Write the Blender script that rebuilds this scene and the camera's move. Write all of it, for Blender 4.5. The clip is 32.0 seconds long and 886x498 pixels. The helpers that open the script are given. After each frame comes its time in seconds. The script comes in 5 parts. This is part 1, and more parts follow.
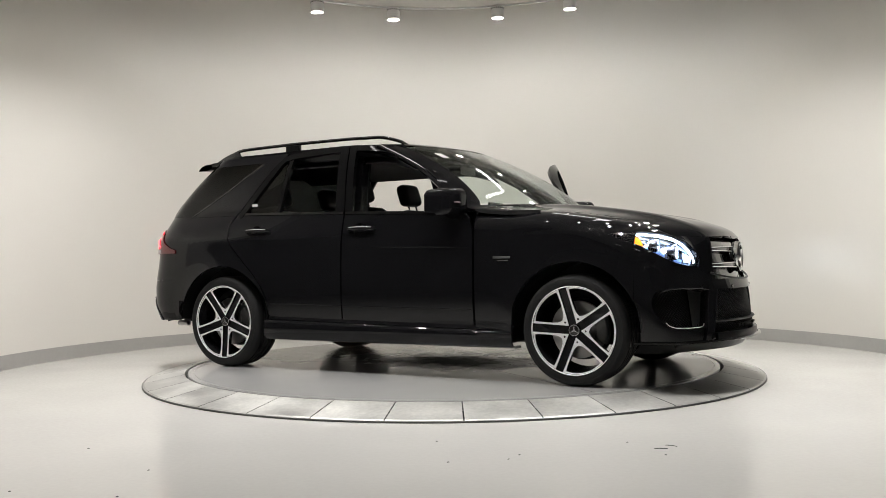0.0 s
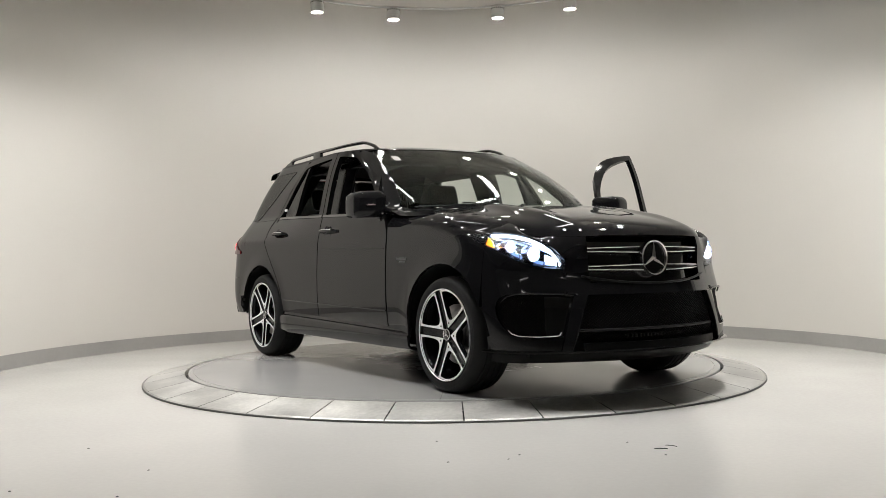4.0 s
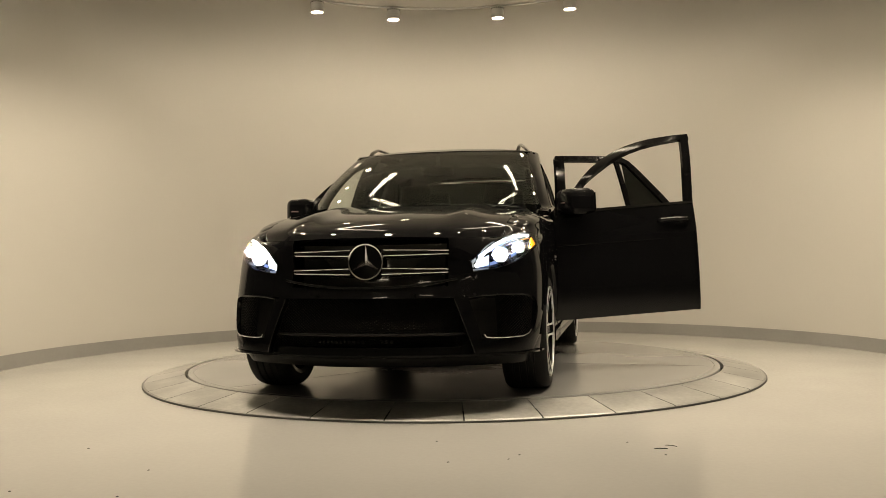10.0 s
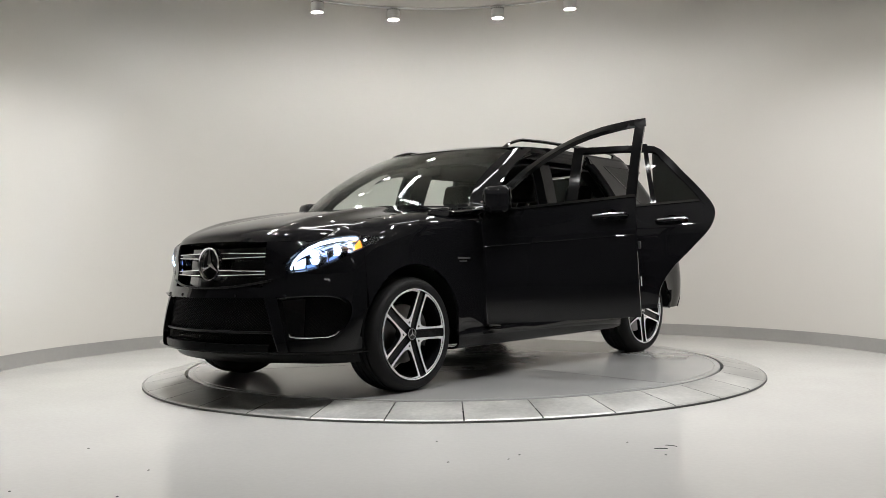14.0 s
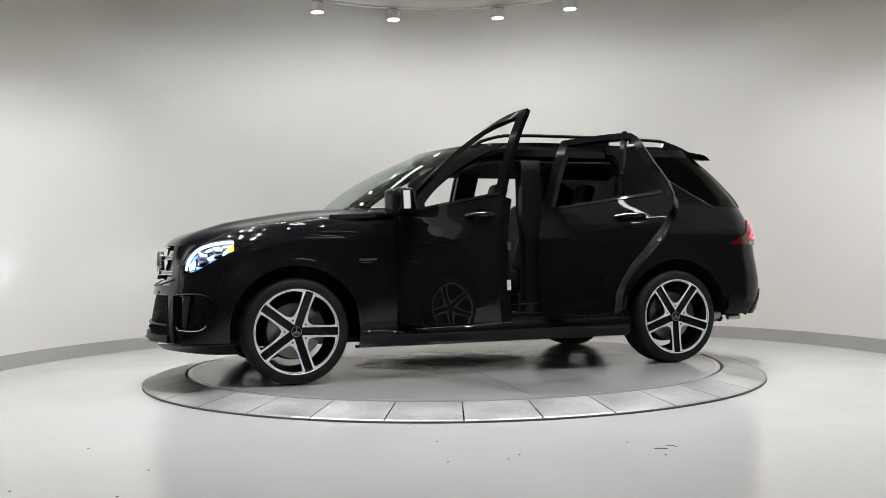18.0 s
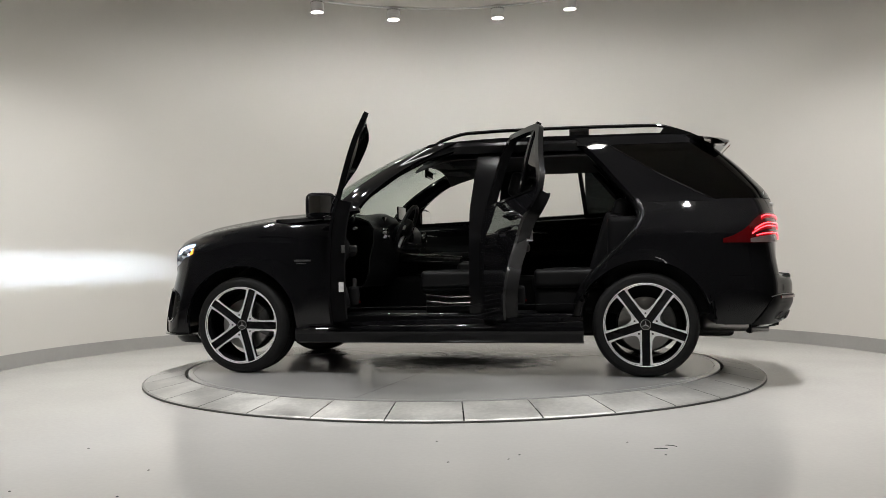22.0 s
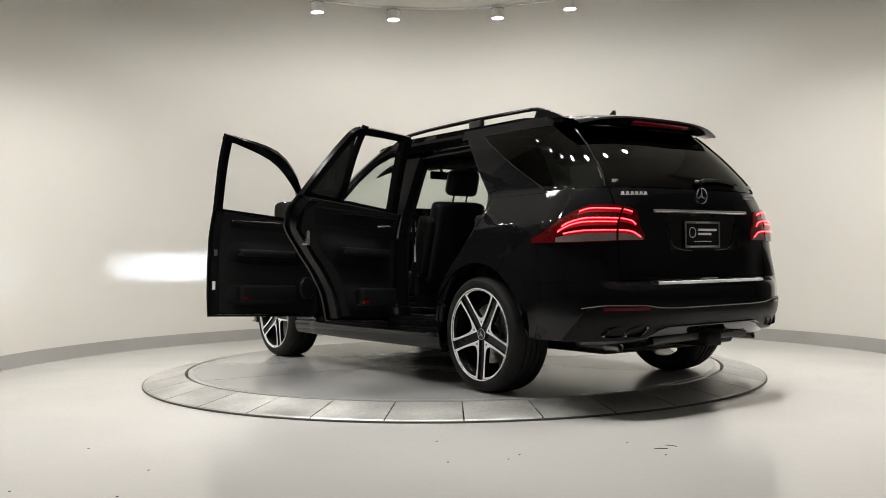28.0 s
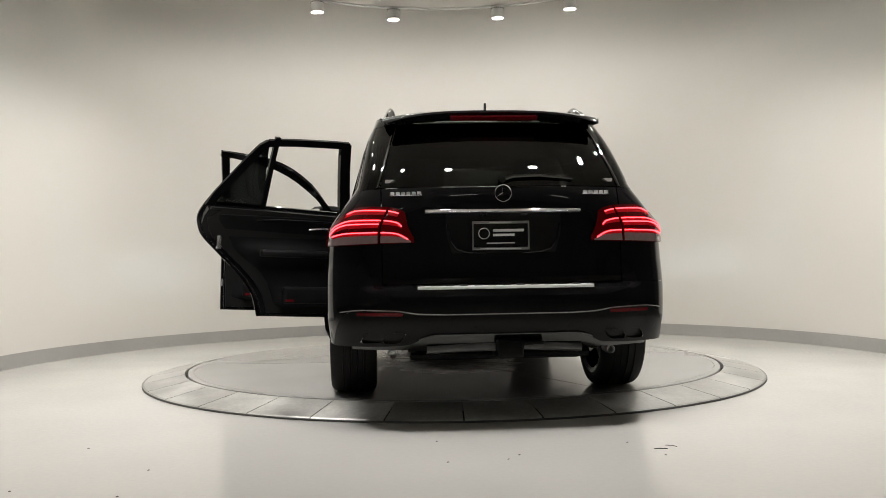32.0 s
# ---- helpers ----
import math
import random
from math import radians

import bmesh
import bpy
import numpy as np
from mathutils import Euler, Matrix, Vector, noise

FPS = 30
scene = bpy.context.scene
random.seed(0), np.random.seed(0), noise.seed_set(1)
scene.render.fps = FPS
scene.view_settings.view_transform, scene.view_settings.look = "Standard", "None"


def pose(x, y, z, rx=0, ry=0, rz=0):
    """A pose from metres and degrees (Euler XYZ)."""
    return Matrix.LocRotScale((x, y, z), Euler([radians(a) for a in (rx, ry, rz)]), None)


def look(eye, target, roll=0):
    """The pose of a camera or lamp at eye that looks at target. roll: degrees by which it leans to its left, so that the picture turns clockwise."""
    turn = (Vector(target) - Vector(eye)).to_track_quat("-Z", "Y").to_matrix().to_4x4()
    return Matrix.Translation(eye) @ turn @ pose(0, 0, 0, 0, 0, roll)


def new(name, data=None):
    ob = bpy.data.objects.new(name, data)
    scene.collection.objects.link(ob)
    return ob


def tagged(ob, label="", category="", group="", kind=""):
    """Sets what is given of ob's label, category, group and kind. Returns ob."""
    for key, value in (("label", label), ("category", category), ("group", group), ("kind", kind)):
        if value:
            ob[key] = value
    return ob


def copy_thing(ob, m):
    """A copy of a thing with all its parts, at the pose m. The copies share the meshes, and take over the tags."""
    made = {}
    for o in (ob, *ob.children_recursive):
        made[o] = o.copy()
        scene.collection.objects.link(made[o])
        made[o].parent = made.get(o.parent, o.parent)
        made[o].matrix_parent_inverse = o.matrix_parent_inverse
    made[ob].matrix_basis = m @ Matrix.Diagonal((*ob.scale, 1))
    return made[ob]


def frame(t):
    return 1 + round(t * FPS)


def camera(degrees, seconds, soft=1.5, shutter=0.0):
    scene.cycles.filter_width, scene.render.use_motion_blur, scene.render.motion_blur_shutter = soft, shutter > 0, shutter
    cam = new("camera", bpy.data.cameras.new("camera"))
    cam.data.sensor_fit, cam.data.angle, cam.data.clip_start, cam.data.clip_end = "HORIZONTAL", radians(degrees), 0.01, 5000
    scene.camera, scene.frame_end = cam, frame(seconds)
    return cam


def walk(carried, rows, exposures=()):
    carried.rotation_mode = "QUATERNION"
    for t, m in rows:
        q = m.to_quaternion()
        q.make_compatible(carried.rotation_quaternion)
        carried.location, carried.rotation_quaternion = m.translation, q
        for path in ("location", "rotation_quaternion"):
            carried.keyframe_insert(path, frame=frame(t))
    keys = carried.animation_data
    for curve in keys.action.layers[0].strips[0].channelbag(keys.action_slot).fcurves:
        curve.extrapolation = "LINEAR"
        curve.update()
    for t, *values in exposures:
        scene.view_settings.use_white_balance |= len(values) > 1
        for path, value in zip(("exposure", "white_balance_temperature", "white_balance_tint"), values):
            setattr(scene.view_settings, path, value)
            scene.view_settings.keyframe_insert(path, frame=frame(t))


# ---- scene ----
# the film camera's own drift of brightness and white balance
EXPO = [(0, 0.0, 6500, 10), (3, -0.05, 6500, 10), (6, -0.1, 6450, 10), (6.5, -0.2, 6400, 10), (7, -0.34, 6500, 10), (7.6, -0.48, 8000, 10), (8, -0.66, 9500, 10), (8.6, -0.55, 9000, 10),
        (9.3, -0.45, 9200, 10), (9.8, -0.45, 9300, 10), (10.2, -0.42, 8800, 10), (10.6, -0.30, 7300, 10), (11, -0.18, 6600, 10), (13, -0.08, 6350, 10), (17, 0.0, 6150, 10),
        (19, 0.0, 6050, 10), (20, -0.1, 6200, 10), (21, -0.22, 6350, 10), (23, -0.27, 6450, 10), (25, -0.25, 6500, 10), (27, -0.1, 6550, 10), (28, 0.0, 6600, 10), (32, -0.05, 6650, 10)]
ZT = 0.072          # height of the turntable's top over the floor
cam = camera(52.35, 32.0, 0.8)
EYE = Vector((0.0, -7.2455, 0.808 + ZT))
AIM = EYE + Vector((-math.sin(radians(0.5377)), math.cos(radians(0.5377)), math.tan(radians(0.7285))))
walk(cam, [(0, look(EYE, AIM, -0.8823)), (32, look(EYE, AIM, -0.8823))],
     exposures=EXPO)

# ---- light: a dark hall in front, a round bay lit by ceiling spots ----
world = bpy.data.worlds.new("world")
scene.world = world
world.use_nodes = True
world.node_tree.nodes["Background"].inputs[0].default_value = (0.01, 0.01, 0.011, 1)
world.node_tree.nodes["Background"].inputs[1].default_value = 0.3

LAMPS = [143.2, 123.8, 103.9, 77.3, 58.5, 38, 18, -4, -26, -46, -68, -90, -112, -134, -156, -178, 163]
R_LAMP = 2.42
Z_LAMP = 3.385 + ZT


def spot(x, y, z, tx, ty, tz, watts, degrees, colour=(1.0, 0.98, 0.965)):
    d = bpy.data.lights.new("spot_light", "SPOT")
    d.energy, d.spot_size, d.spot_blend, d.shadow_soft_size, d.color = watts, radians(degrees), 1.0, 0.045, colour
    ob = new("spot_light", d)
    ob.matrix_world = look((x, y, z), (tx, ty, tz))
    return ob


# heads over the back wall are tipped towards it, the two middle ones most: reach, height, watts, cone
TIPPED = {103.9: (3.4, 2.6, 46, 152), 77.3: (3.4, 2.6, 46, 152), 123.8: (3.4, 2.5, 27, 152), 58.5: (3.4, 2.5, 27, 152), 143.2: (3.2, 1.9, 29, 150), 38: (3.2, 1.9, 29, 150)}
for a in LAMPS:
    c, s = math.cos(radians(a)), math.sin(radians(a))
    reach, high, watts, cone = TIPPED.get(a, (2.75, 0.0, 122, 124))
    spot(R_LAMP * c, R_LAMP * s, Z_LAMP - 0.03, reach * c, reach * s, high, watts, cone)


# ---- materials ----
def mat(name, colour, rough=0.5, metal=0.0, coat=0.0, emit=None, power=0.0, noise_scale=0.0, vary=0.0, bump=0.0,
        rough_vary=0.0, fine=0.0, spec=0.5, alpha=1.0):
    m = bpy.data.materials.new(name)
    m.use_nodes = True
    nt = m.node_tree
    b = nt.nodes["Principled BSDF"]
    b.inputs["Base Color"].default_value = (*colour, 1)
    b.inputs["Roughness"].default_value = rough
    b.inputs["Metallic"].default_value = metal
    b.inputs["Coat Weight"].default_value = coat
    b.inputs["Coat Roughness"].default_value = 0.03
    b.inputs["Specular IOR Level"].default_value = spec
    if emit:
        b.inputs["Emission Color"].default_value = (*emit, 1)
        b.inputs["Emission Strength"].default_value = power
    if noise_scale:
        tc = nt.nodes.new("ShaderNodeTexCoord")
        n1 = nt.nodes.new("ShaderNodeTexNoise")
        n1.inputs["Scale"].default_value = noise_scale
        n1.inputs["Detail"].default_value = 6
        nt.links.new(tc.outputs["Object"], n1.inputs["Vector"])
        n2 = nt.nodes.new("ShaderNodeTexNoise")
        n2.inputs["Scale"].default_value = fine or noise_scale * 14
        n2.inputs["Detail"].default_value = 3
        nt.links.new(tc.outputs["Object"], n2.inputs["Vector"])
        both = nt.nodes.new("ShaderNodeMath")
        both.operation = "MULTIPLY_ADD"
        both.inputs[1].default_value = 0.35
        nt.links.new(n2.outputs["Fac"], both.inputs[0])
        nt.links.new(n1.outputs["Fac"], both.inputs[2])
        if vary:
            r = nt.nodes.new("ShaderNodeMapRange")
            r.inputs["From Min"].default_value, r.inputs["From Max"].default_value = 0.45, 0.9
            r.inputs["To Min"].default_value, r.inputs["To Max"].default_value = 1 - vary, 1 + vary
            nt.links.new(both.outputs[0], r.inputs["Value"])
            mul = nt.nodes.new("ShaderNodeVectorMath")
            mul.operation = "SCALE"
            mul.inputs[0].default_value = colour
            nt.links.new(r.outputs[0], mul.inputs["Scale"])
            nt.links.new(mul.outputs[0], b.inputs["Base Color"])
        if rough_vary:
            r2 = nt.nodes.new("ShaderNodeMapRange")
            r2.inputs["From Min"].default_value, r2.inputs["From Max"].default_value = 0.45, 0.9
            r2.inputs["To Min"].default_value, r2.inputs["To Max"].default_value = rough - rough_vary, rough + rough_vary
            nt.links.new(both.outputs[0], r2.inputs["Value"])
            nt.links.new(r2.outputs[0], b.inputs["Roughness"])
        if bump:
            bp = nt.nodes.new("ShaderNodeBump")
            bp.inputs["Strength"].default_value = bump
            bp.inputs["Distance"].default_value = 0.004
            nt.links.new(n2.outputs["Fac"], bp.inputs["Height"])
            nt.links.new(bp.outputs[0], b.inputs["Normal"])
    return m


def glass(name, tint, rough=0.0):
    m = bpy.data.materials.new(name)
    m.use_nodes = True
    nt = m.node_tree
    nt.nodes.remove(nt.nodes["Principled BSDF"])
    out = nt.nodes["Material Output"]
    tr = nt.nodes.new("ShaderNodeBsdfTransparent")
    tr.inputs[0].default_value = (*tint, 1)
    gl = nt.nodes.new("ShaderNodeBsdfGlossy")
    gl.inputs["Roughness"].default_value = rough + 0.01
    lw = nt.nodes.new("ShaderNodeLayerWeight")
    lw.inputs[0].default_value = 0.5
    pw = nt.nodes.new("ShaderNodeMath")
    pw.operation = "POWER"
    pw.inputs[1].default_value = 5.0
    nt.links.new(lw.outputs["Facing"], pw.inputs[0])
    fr = nt.nodes.new("ShaderNodeMath")
    fr.operation = "MULTIPLY_ADD"
    fr.inputs[1].default_value, fr.inputs[2].default_value = 0.9, 0.045
    nt.links.new(pw.outputs[0], fr.inputs[0])
    mix = nt.nodes.new("ShaderNodeMixShader")
    nt.links.new(fr.outputs[0], mix.inputs[0])
    nt.links.new(tr.outputs[0], mix.inputs[1])
    nt.links.new(gl.outputs[0], mix.inputs[2])
    nt.links.new(mix.outputs[0], out.inputs[0])
    return m


M_WALL = mat("wall_paint", (0.72, 0.70, 0.655), 0.85, noise_scale=0.6, vary=0.02, bump=0.05, fine=60)
M_CEIL = mat("ceiling_paint", (0.7, 0.68, 0.63), 0.9, noise_scale=0.8, vary=0.02)
# the bay's cream darkened: the hall's dim light is put into the colour
M_HALL_DIM = mat("hall_dimmed_paint", (0.36, 0.352, 0.335), 0.8, noise_scale=0.6, vary=0.1)
M_FLOOR = mat("floor_epoxy", (0.62, 0.61, 0.58), 0.17, noise_scale=0.5, vary=0.04, rough_vary=0.05, fine=40)
M_BASE = mat("baseboard_rubber", (0.38, 0.372, 0.355), 0.6, noise_scale=2.0, vary=0.06)
M_STEEL = mat("plate_steel", (0.47, 0.465, 0.44), 0.42, 0.35, noise_scale=3.0, vary=0.32, rough_vary=0.12, bump=0.05, fine=40)
# each plate of the ring has its own shade of wear
_nt = M_STEEL.node_tree
_b = _nt.nodes["Principled BSDF"]
_from = _b.inputs["Base Color"].links[0].from_socket
_oi = _nt.nodes.new("ShaderNodeObjectInfo")
_mr = _nt.nodes.new("ShaderNodeMapRange")
_mr.inputs["To Min"].default_value, _mr.inputs["To Max"].default_value = 0.82, 1.14
_vm = _nt.nodes.new("ShaderNodeVectorMath")
_vm.operation = "SCALE"
_nt.links.new(_oi.outputs["Random"], _mr.inputs["Value"])
_nt.links.new(_from, _vm.inputs[0])
_nt.links.new(_mr.outputs[0], _vm.inputs["Scale"])
_nt.links.new(_vm.outputs[0], _b.inputs["Base Color"])
M_DISC = mat("disc_steel", (0.44, 0.437, 0.428), 0.17, 0.2, noise_scale=1.1, vary=0.05, fine=3)


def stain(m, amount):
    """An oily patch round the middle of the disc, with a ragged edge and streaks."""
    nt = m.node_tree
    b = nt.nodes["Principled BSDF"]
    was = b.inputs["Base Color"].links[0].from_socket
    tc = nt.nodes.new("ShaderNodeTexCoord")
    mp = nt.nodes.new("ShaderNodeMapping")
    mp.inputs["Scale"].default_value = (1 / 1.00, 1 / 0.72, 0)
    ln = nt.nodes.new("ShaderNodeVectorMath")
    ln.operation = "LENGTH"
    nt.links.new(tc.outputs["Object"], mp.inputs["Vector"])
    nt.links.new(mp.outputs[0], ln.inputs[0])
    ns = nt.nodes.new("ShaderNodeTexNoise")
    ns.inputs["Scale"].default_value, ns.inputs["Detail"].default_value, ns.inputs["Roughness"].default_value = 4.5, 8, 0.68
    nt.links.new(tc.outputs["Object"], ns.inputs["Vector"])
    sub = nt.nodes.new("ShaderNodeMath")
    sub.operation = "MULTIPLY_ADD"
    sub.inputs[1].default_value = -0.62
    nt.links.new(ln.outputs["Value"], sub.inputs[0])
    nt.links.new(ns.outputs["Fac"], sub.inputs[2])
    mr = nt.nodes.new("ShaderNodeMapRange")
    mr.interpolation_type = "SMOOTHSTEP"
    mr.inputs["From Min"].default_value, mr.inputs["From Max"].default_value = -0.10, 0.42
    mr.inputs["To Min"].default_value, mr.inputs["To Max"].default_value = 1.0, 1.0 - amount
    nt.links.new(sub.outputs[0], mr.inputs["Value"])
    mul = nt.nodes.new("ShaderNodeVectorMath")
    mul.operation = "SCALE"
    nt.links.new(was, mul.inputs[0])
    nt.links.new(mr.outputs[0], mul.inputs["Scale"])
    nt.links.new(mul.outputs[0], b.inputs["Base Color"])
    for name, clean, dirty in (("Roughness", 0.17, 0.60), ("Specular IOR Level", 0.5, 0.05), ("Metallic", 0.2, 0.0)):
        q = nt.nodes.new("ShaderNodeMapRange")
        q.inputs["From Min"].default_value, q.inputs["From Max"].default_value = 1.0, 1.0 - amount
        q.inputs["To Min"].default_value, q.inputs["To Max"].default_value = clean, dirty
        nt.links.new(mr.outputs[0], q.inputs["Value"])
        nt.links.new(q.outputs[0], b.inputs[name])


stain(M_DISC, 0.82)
M_RIM = mat("rim_steel", (0.11, 0.11, 0.105), 0.5, 0.4, noise_scale=5, vary=0.3, rough_vary=0.1, fine=60)
M_JOINT = mat("joint_dark", (0.02, 0.02, 0.02), 0.8)
M_WHITE = mat("lamp_white", (0.8, 0.8, 0.78), 0.45, noise_scale=4, vary=0.02)
M_LED = mat("lamp_glow", (1, 1, 1), 0.5, emit=(1.0, 0.95, 0.86), power=62)
M_TUBE = mat("tube_glow", (1, 1, 1), 0.5, emit=(1.0, 0.98, 0.95), power=14)
M_COVE = mat("cove_glow", (1, 1, 1), 0.5, emit=(1.0, 0.98, 0.95), power=20)
M_PAINT = mat("black_paint", (0.0065, 0.0065, 0.0074), 0.03, spec=0.30, noise_scale=3, rough_vary=0.012, fine=90)
M_PLAST = mat("black_plastic", (0.006, 0.006, 0.006), 0.40, spec=0.22, noise_scale=40, vary=0.1, bump=0.05, fine=500)
M_SATIN = mat("satin_black", (0.0045, 0.0045, 0.0045), 0.32, spec=0.13, noise_scale=30, vary=0.1, rough_vary=0.05, fine=300)
M_SHELL = mat("inner_paint", (0.006, 0.006, 0.0066), 0.16, spec=0.17, noise_scale=12, rough_vary=0.02, fine=120)
M_MIRROR = mat("polished_chrome", (0.86, 0.86, 0.87), 0.05, 1.0, noise_scale=30, rough_vary=0.02)
M_FRAME = mat("frame_black", (0.005, 0.005, 0.0053), 0.12, spec=0.16, noise_scale=20, vary=0.1, rough_vary=0.03)
M_DULL = mat("dull_metal", (0.10, 0.10, 0.098), 0.42, 0.5, noise_scale=14, vary=0.2, rough_vary=0.1, fine=120)
M_GLOSS = mat("gloss_black", (0.006, 0.006, 0.006), 0.08, coat=0.6, noise_scale=20, rough_vary=0.01)
M_TYRE = mat("tyre_rubber", (0.010, 0.010, 0.010), 0.72, spec=0.3, noise_scale=18, vary=0.15, bump=0.08, fine=200)
M_CHROME = mat("chrome", (0.84, 0.84, 0.85), 0.16, 0.85, noise_scale=30, rough_vary=0.03)
M_ALU = mat("machined_alloy", (0.90, 0.90, 0.90), 0.34, 0.35, noise_scale=30, rough_vary=0.05, fine=600)
M_DKALU = mat("dark_alloy", (0.009, 0.009, 0.010), 0.22, 0.1, spec=0.35, noise_scale=20, rough_vary=0.05)
M_DKCHROME = mat("dark_chrome", (0.30, 0.30, 0.31), 0.10, 1.0, noise_scale=30, rough_vary=0.03)
M_IRON = mat("brake_iron", (0.32, 0.31, 0.30), 0.35, 0.9, noise_scale=20, rough_vary=0.08)
M_LEATHER = mat("black_leather", (0.008, 0.008, 0.0085), 0.44, spec=0.22, noise_scale=9, vary=0.12, bump=0.25, fine=260)
M_TRIM = mat("soft_trim", (0.007, 0.007, 0.0076), 0.6, spec=0.10, noise_scale=12, vary=0.1, bump=0.15, fine=300)
M_RUBBER = mat("seal_rubber", (0.009, 0.009, 0.009), 0.5, spec=0.2, noise_scale=14, vary=0.1)
M_CARPET = mat("carpet", (0.010, 0.010, 0.011), 0.95, noise_scale=20, vary=0.2, bump=0.3, fine=500)
M_LINER = mat("headliner", (0.03, 0.03, 0.031), 0.9, noise_scale=16, vary=0.06)
M_GLASS = glass("clear_glass", (0.90, 0.945, 0.92))
M_PRIV = glass("privacy_glass", (0.13, 0.14, 0.137))
M_LENS = glass("lamp_lens", (0.93, 0.95, 0.97))
M_REDLENS = mat("red_lens", (0.07, 0.002, 0.003), 0.07, coat=0.6, emit=(1.0, 0.01, 0.02), power=0.016, noise_scale=40, vary=0.1)
M_REDSOFT = mat("red_soft_glow", (0.3, 0.008, 0.012), 0.2, coat=0.5, emit=(1.0, 0.012, 0.025), power=0.16, noise_scale=50, vary=0.1)
M_REDGLOW = mat("red_glow", (0.8, 0.02, 0.03), 0.3, emit=(1.0, 0.05, 0.07), power=5.0)
M_REDDARK = mat("red_reflector", (0.12, 0.006, 0.008), 0.2, coat=0.5, noise_scale=60, vary=0.2)
M_SMOKE = mat("smoke_lens", (0.26, 0.20, 0.20), 0.1, coat=0.5, noise_scale=40, vary=0.1)
M_BEAM = mat("beam_glow", (1, 1, 1), 0.5, emit=(0.75, 0.87, 1.0), power=45000)
M_PROJ = mat("projector_glow", (1, 1, 1), 0.2, emit=(0.42, 0.60, 1.0), power=2.4)
M_DRL = mat("running_light_glow", (1, 1, 1), 0.5, emit=(0.66, 0.80, 1.0), power=7)
M_HOT = mat("headlight_glow", (1, 1, 1), 0.2, emit=(0.55, 0.74, 1.0), power=9)
M_HALO = mat("lit_reflector", (0.6, 0.65, 0.75), 0.2, 0.6, emit=(0.22, 0.40, 1.0), power=1.0, noise_scale=60, rough_vary=0.05)
M_AMBER = mat("amber_glow", (0.9, 0.35, 0.02), 0.3, emit=(1.0, 0.33, 0.03), power=1.6)
M_REFL = mat("reflector_bowl", (0.6, 0.65, 0.75), 0.2, 1.0, noise_scale=30, rough_vary=0.04)
M_WHITELBL = mat("white_label", (0.75, 0.75, 0.74), 0.5, noise_scale=30, vary=0.05)


# ---- helpers for meshes ----
def link(name, bm, material, smooth=True):
    me = bpy.data.meshes.new(name)
    bmesh.ops.recalc_face_normals(bm, faces=bm.faces)
    bm.to_mesh(me)
    bm.free()
    for m in (material if isinstance(material, (list, tuple)) else [material]):
        me.materials.append(m)
    if smooth:
        me.polygons.foreach_set("use_smooth", [True] * len(me.polygons))
        me.set_sharp_from_angle(angle=radians(38))
    return new(name, me)


def part(name, bm, material, parent, label="", smooth=True):
    ob = link(name, bm, material, smooth)
    ob.parent = parent
    if label:
        ob["label"] = label
    return ob


def thing(name, label, category, group="", kind=""):
    return tagged(new(name), label, category, group, kind)


def add_box(bm, x0, x1, y0, y1, z0, z1, bevel=0.0, m=None):
    r = bmesh.ops.create_cube(bm, size=1)
    vs = r["verts"]
    for v in vs:
        v.co = Vector(((x0 + x1) / 2 + v.co.x * (x1 - x0), (y0 + y1) / 2 + v.co.y * (y1 - y0), (z0 + z1) / 2 + v.co.z * (z1 - z0)))
    if bevel:
        es = list({e for v in vs for e in v.link_edges})
        g = bmesh.ops.bevel(bm, geom=es, offset=bevel, segments=3, affect="EDGES", profile=0.6)
        vs = list({v for f in g["faces"] for v in f.verts} | {v for v in vs if v.is_valid})
    if m is not None:
        bmesh.ops.transform(bm, matrix=m, verts=vs)
    return vs


def box(x0, x1, y0, y1, z0, z1, bevel=0.0, m=None):
    bm = bmesh.new()
    add_box(bm, x0, x1, y0, y1, z0, z1, bevel, m)
    return bm


def add_lathe(bm, profile, n=48, axis="y", centre=(0, 0, 0), a0=0.0, a1=360.0):
    """Turn (radius, offset) points round an axis."""
    full = a1 - a0 >= 359.9
    k = n if full else n + 1
    rows = []
    for i in range(k):
        a = radians(a0 + (a1 - a0) * i / n)
        c, s = math.cos(a), math.sin(a)
        row = []
        for r, h in profile:
            p = {"y": (r * c, h, r * s), "z": (r * c, r * s, h), "x": (h, r * c, r * s)}[axis]
            row.append(bm.verts.new((p[0] + centre[0], p[1] + centre[1], p[2] + centre[2])))
        rows.append(row)
    made = []
    for i in range(n):
        a, b = rows[i], rows[(i + 1) % k]
        for j in range(len(profile) - 1):
            try:
                made.append(bm.faces.new((a[j], a[j + 1], b[j + 1], b[j])))
            except ValueError:
                pass
    bmesh.ops.remove_doubles(bm, verts=[v for r in rows for v in r], dist=1e-5)
    return made


def lathe(profile, n=48, axis="y", centre=(0, 0, 0), a0=0.0, a1=360.0):
    bm = bmesh.new()
    add_lathe(bm, profile, n, axis, centre, a0, a1)
    return bm


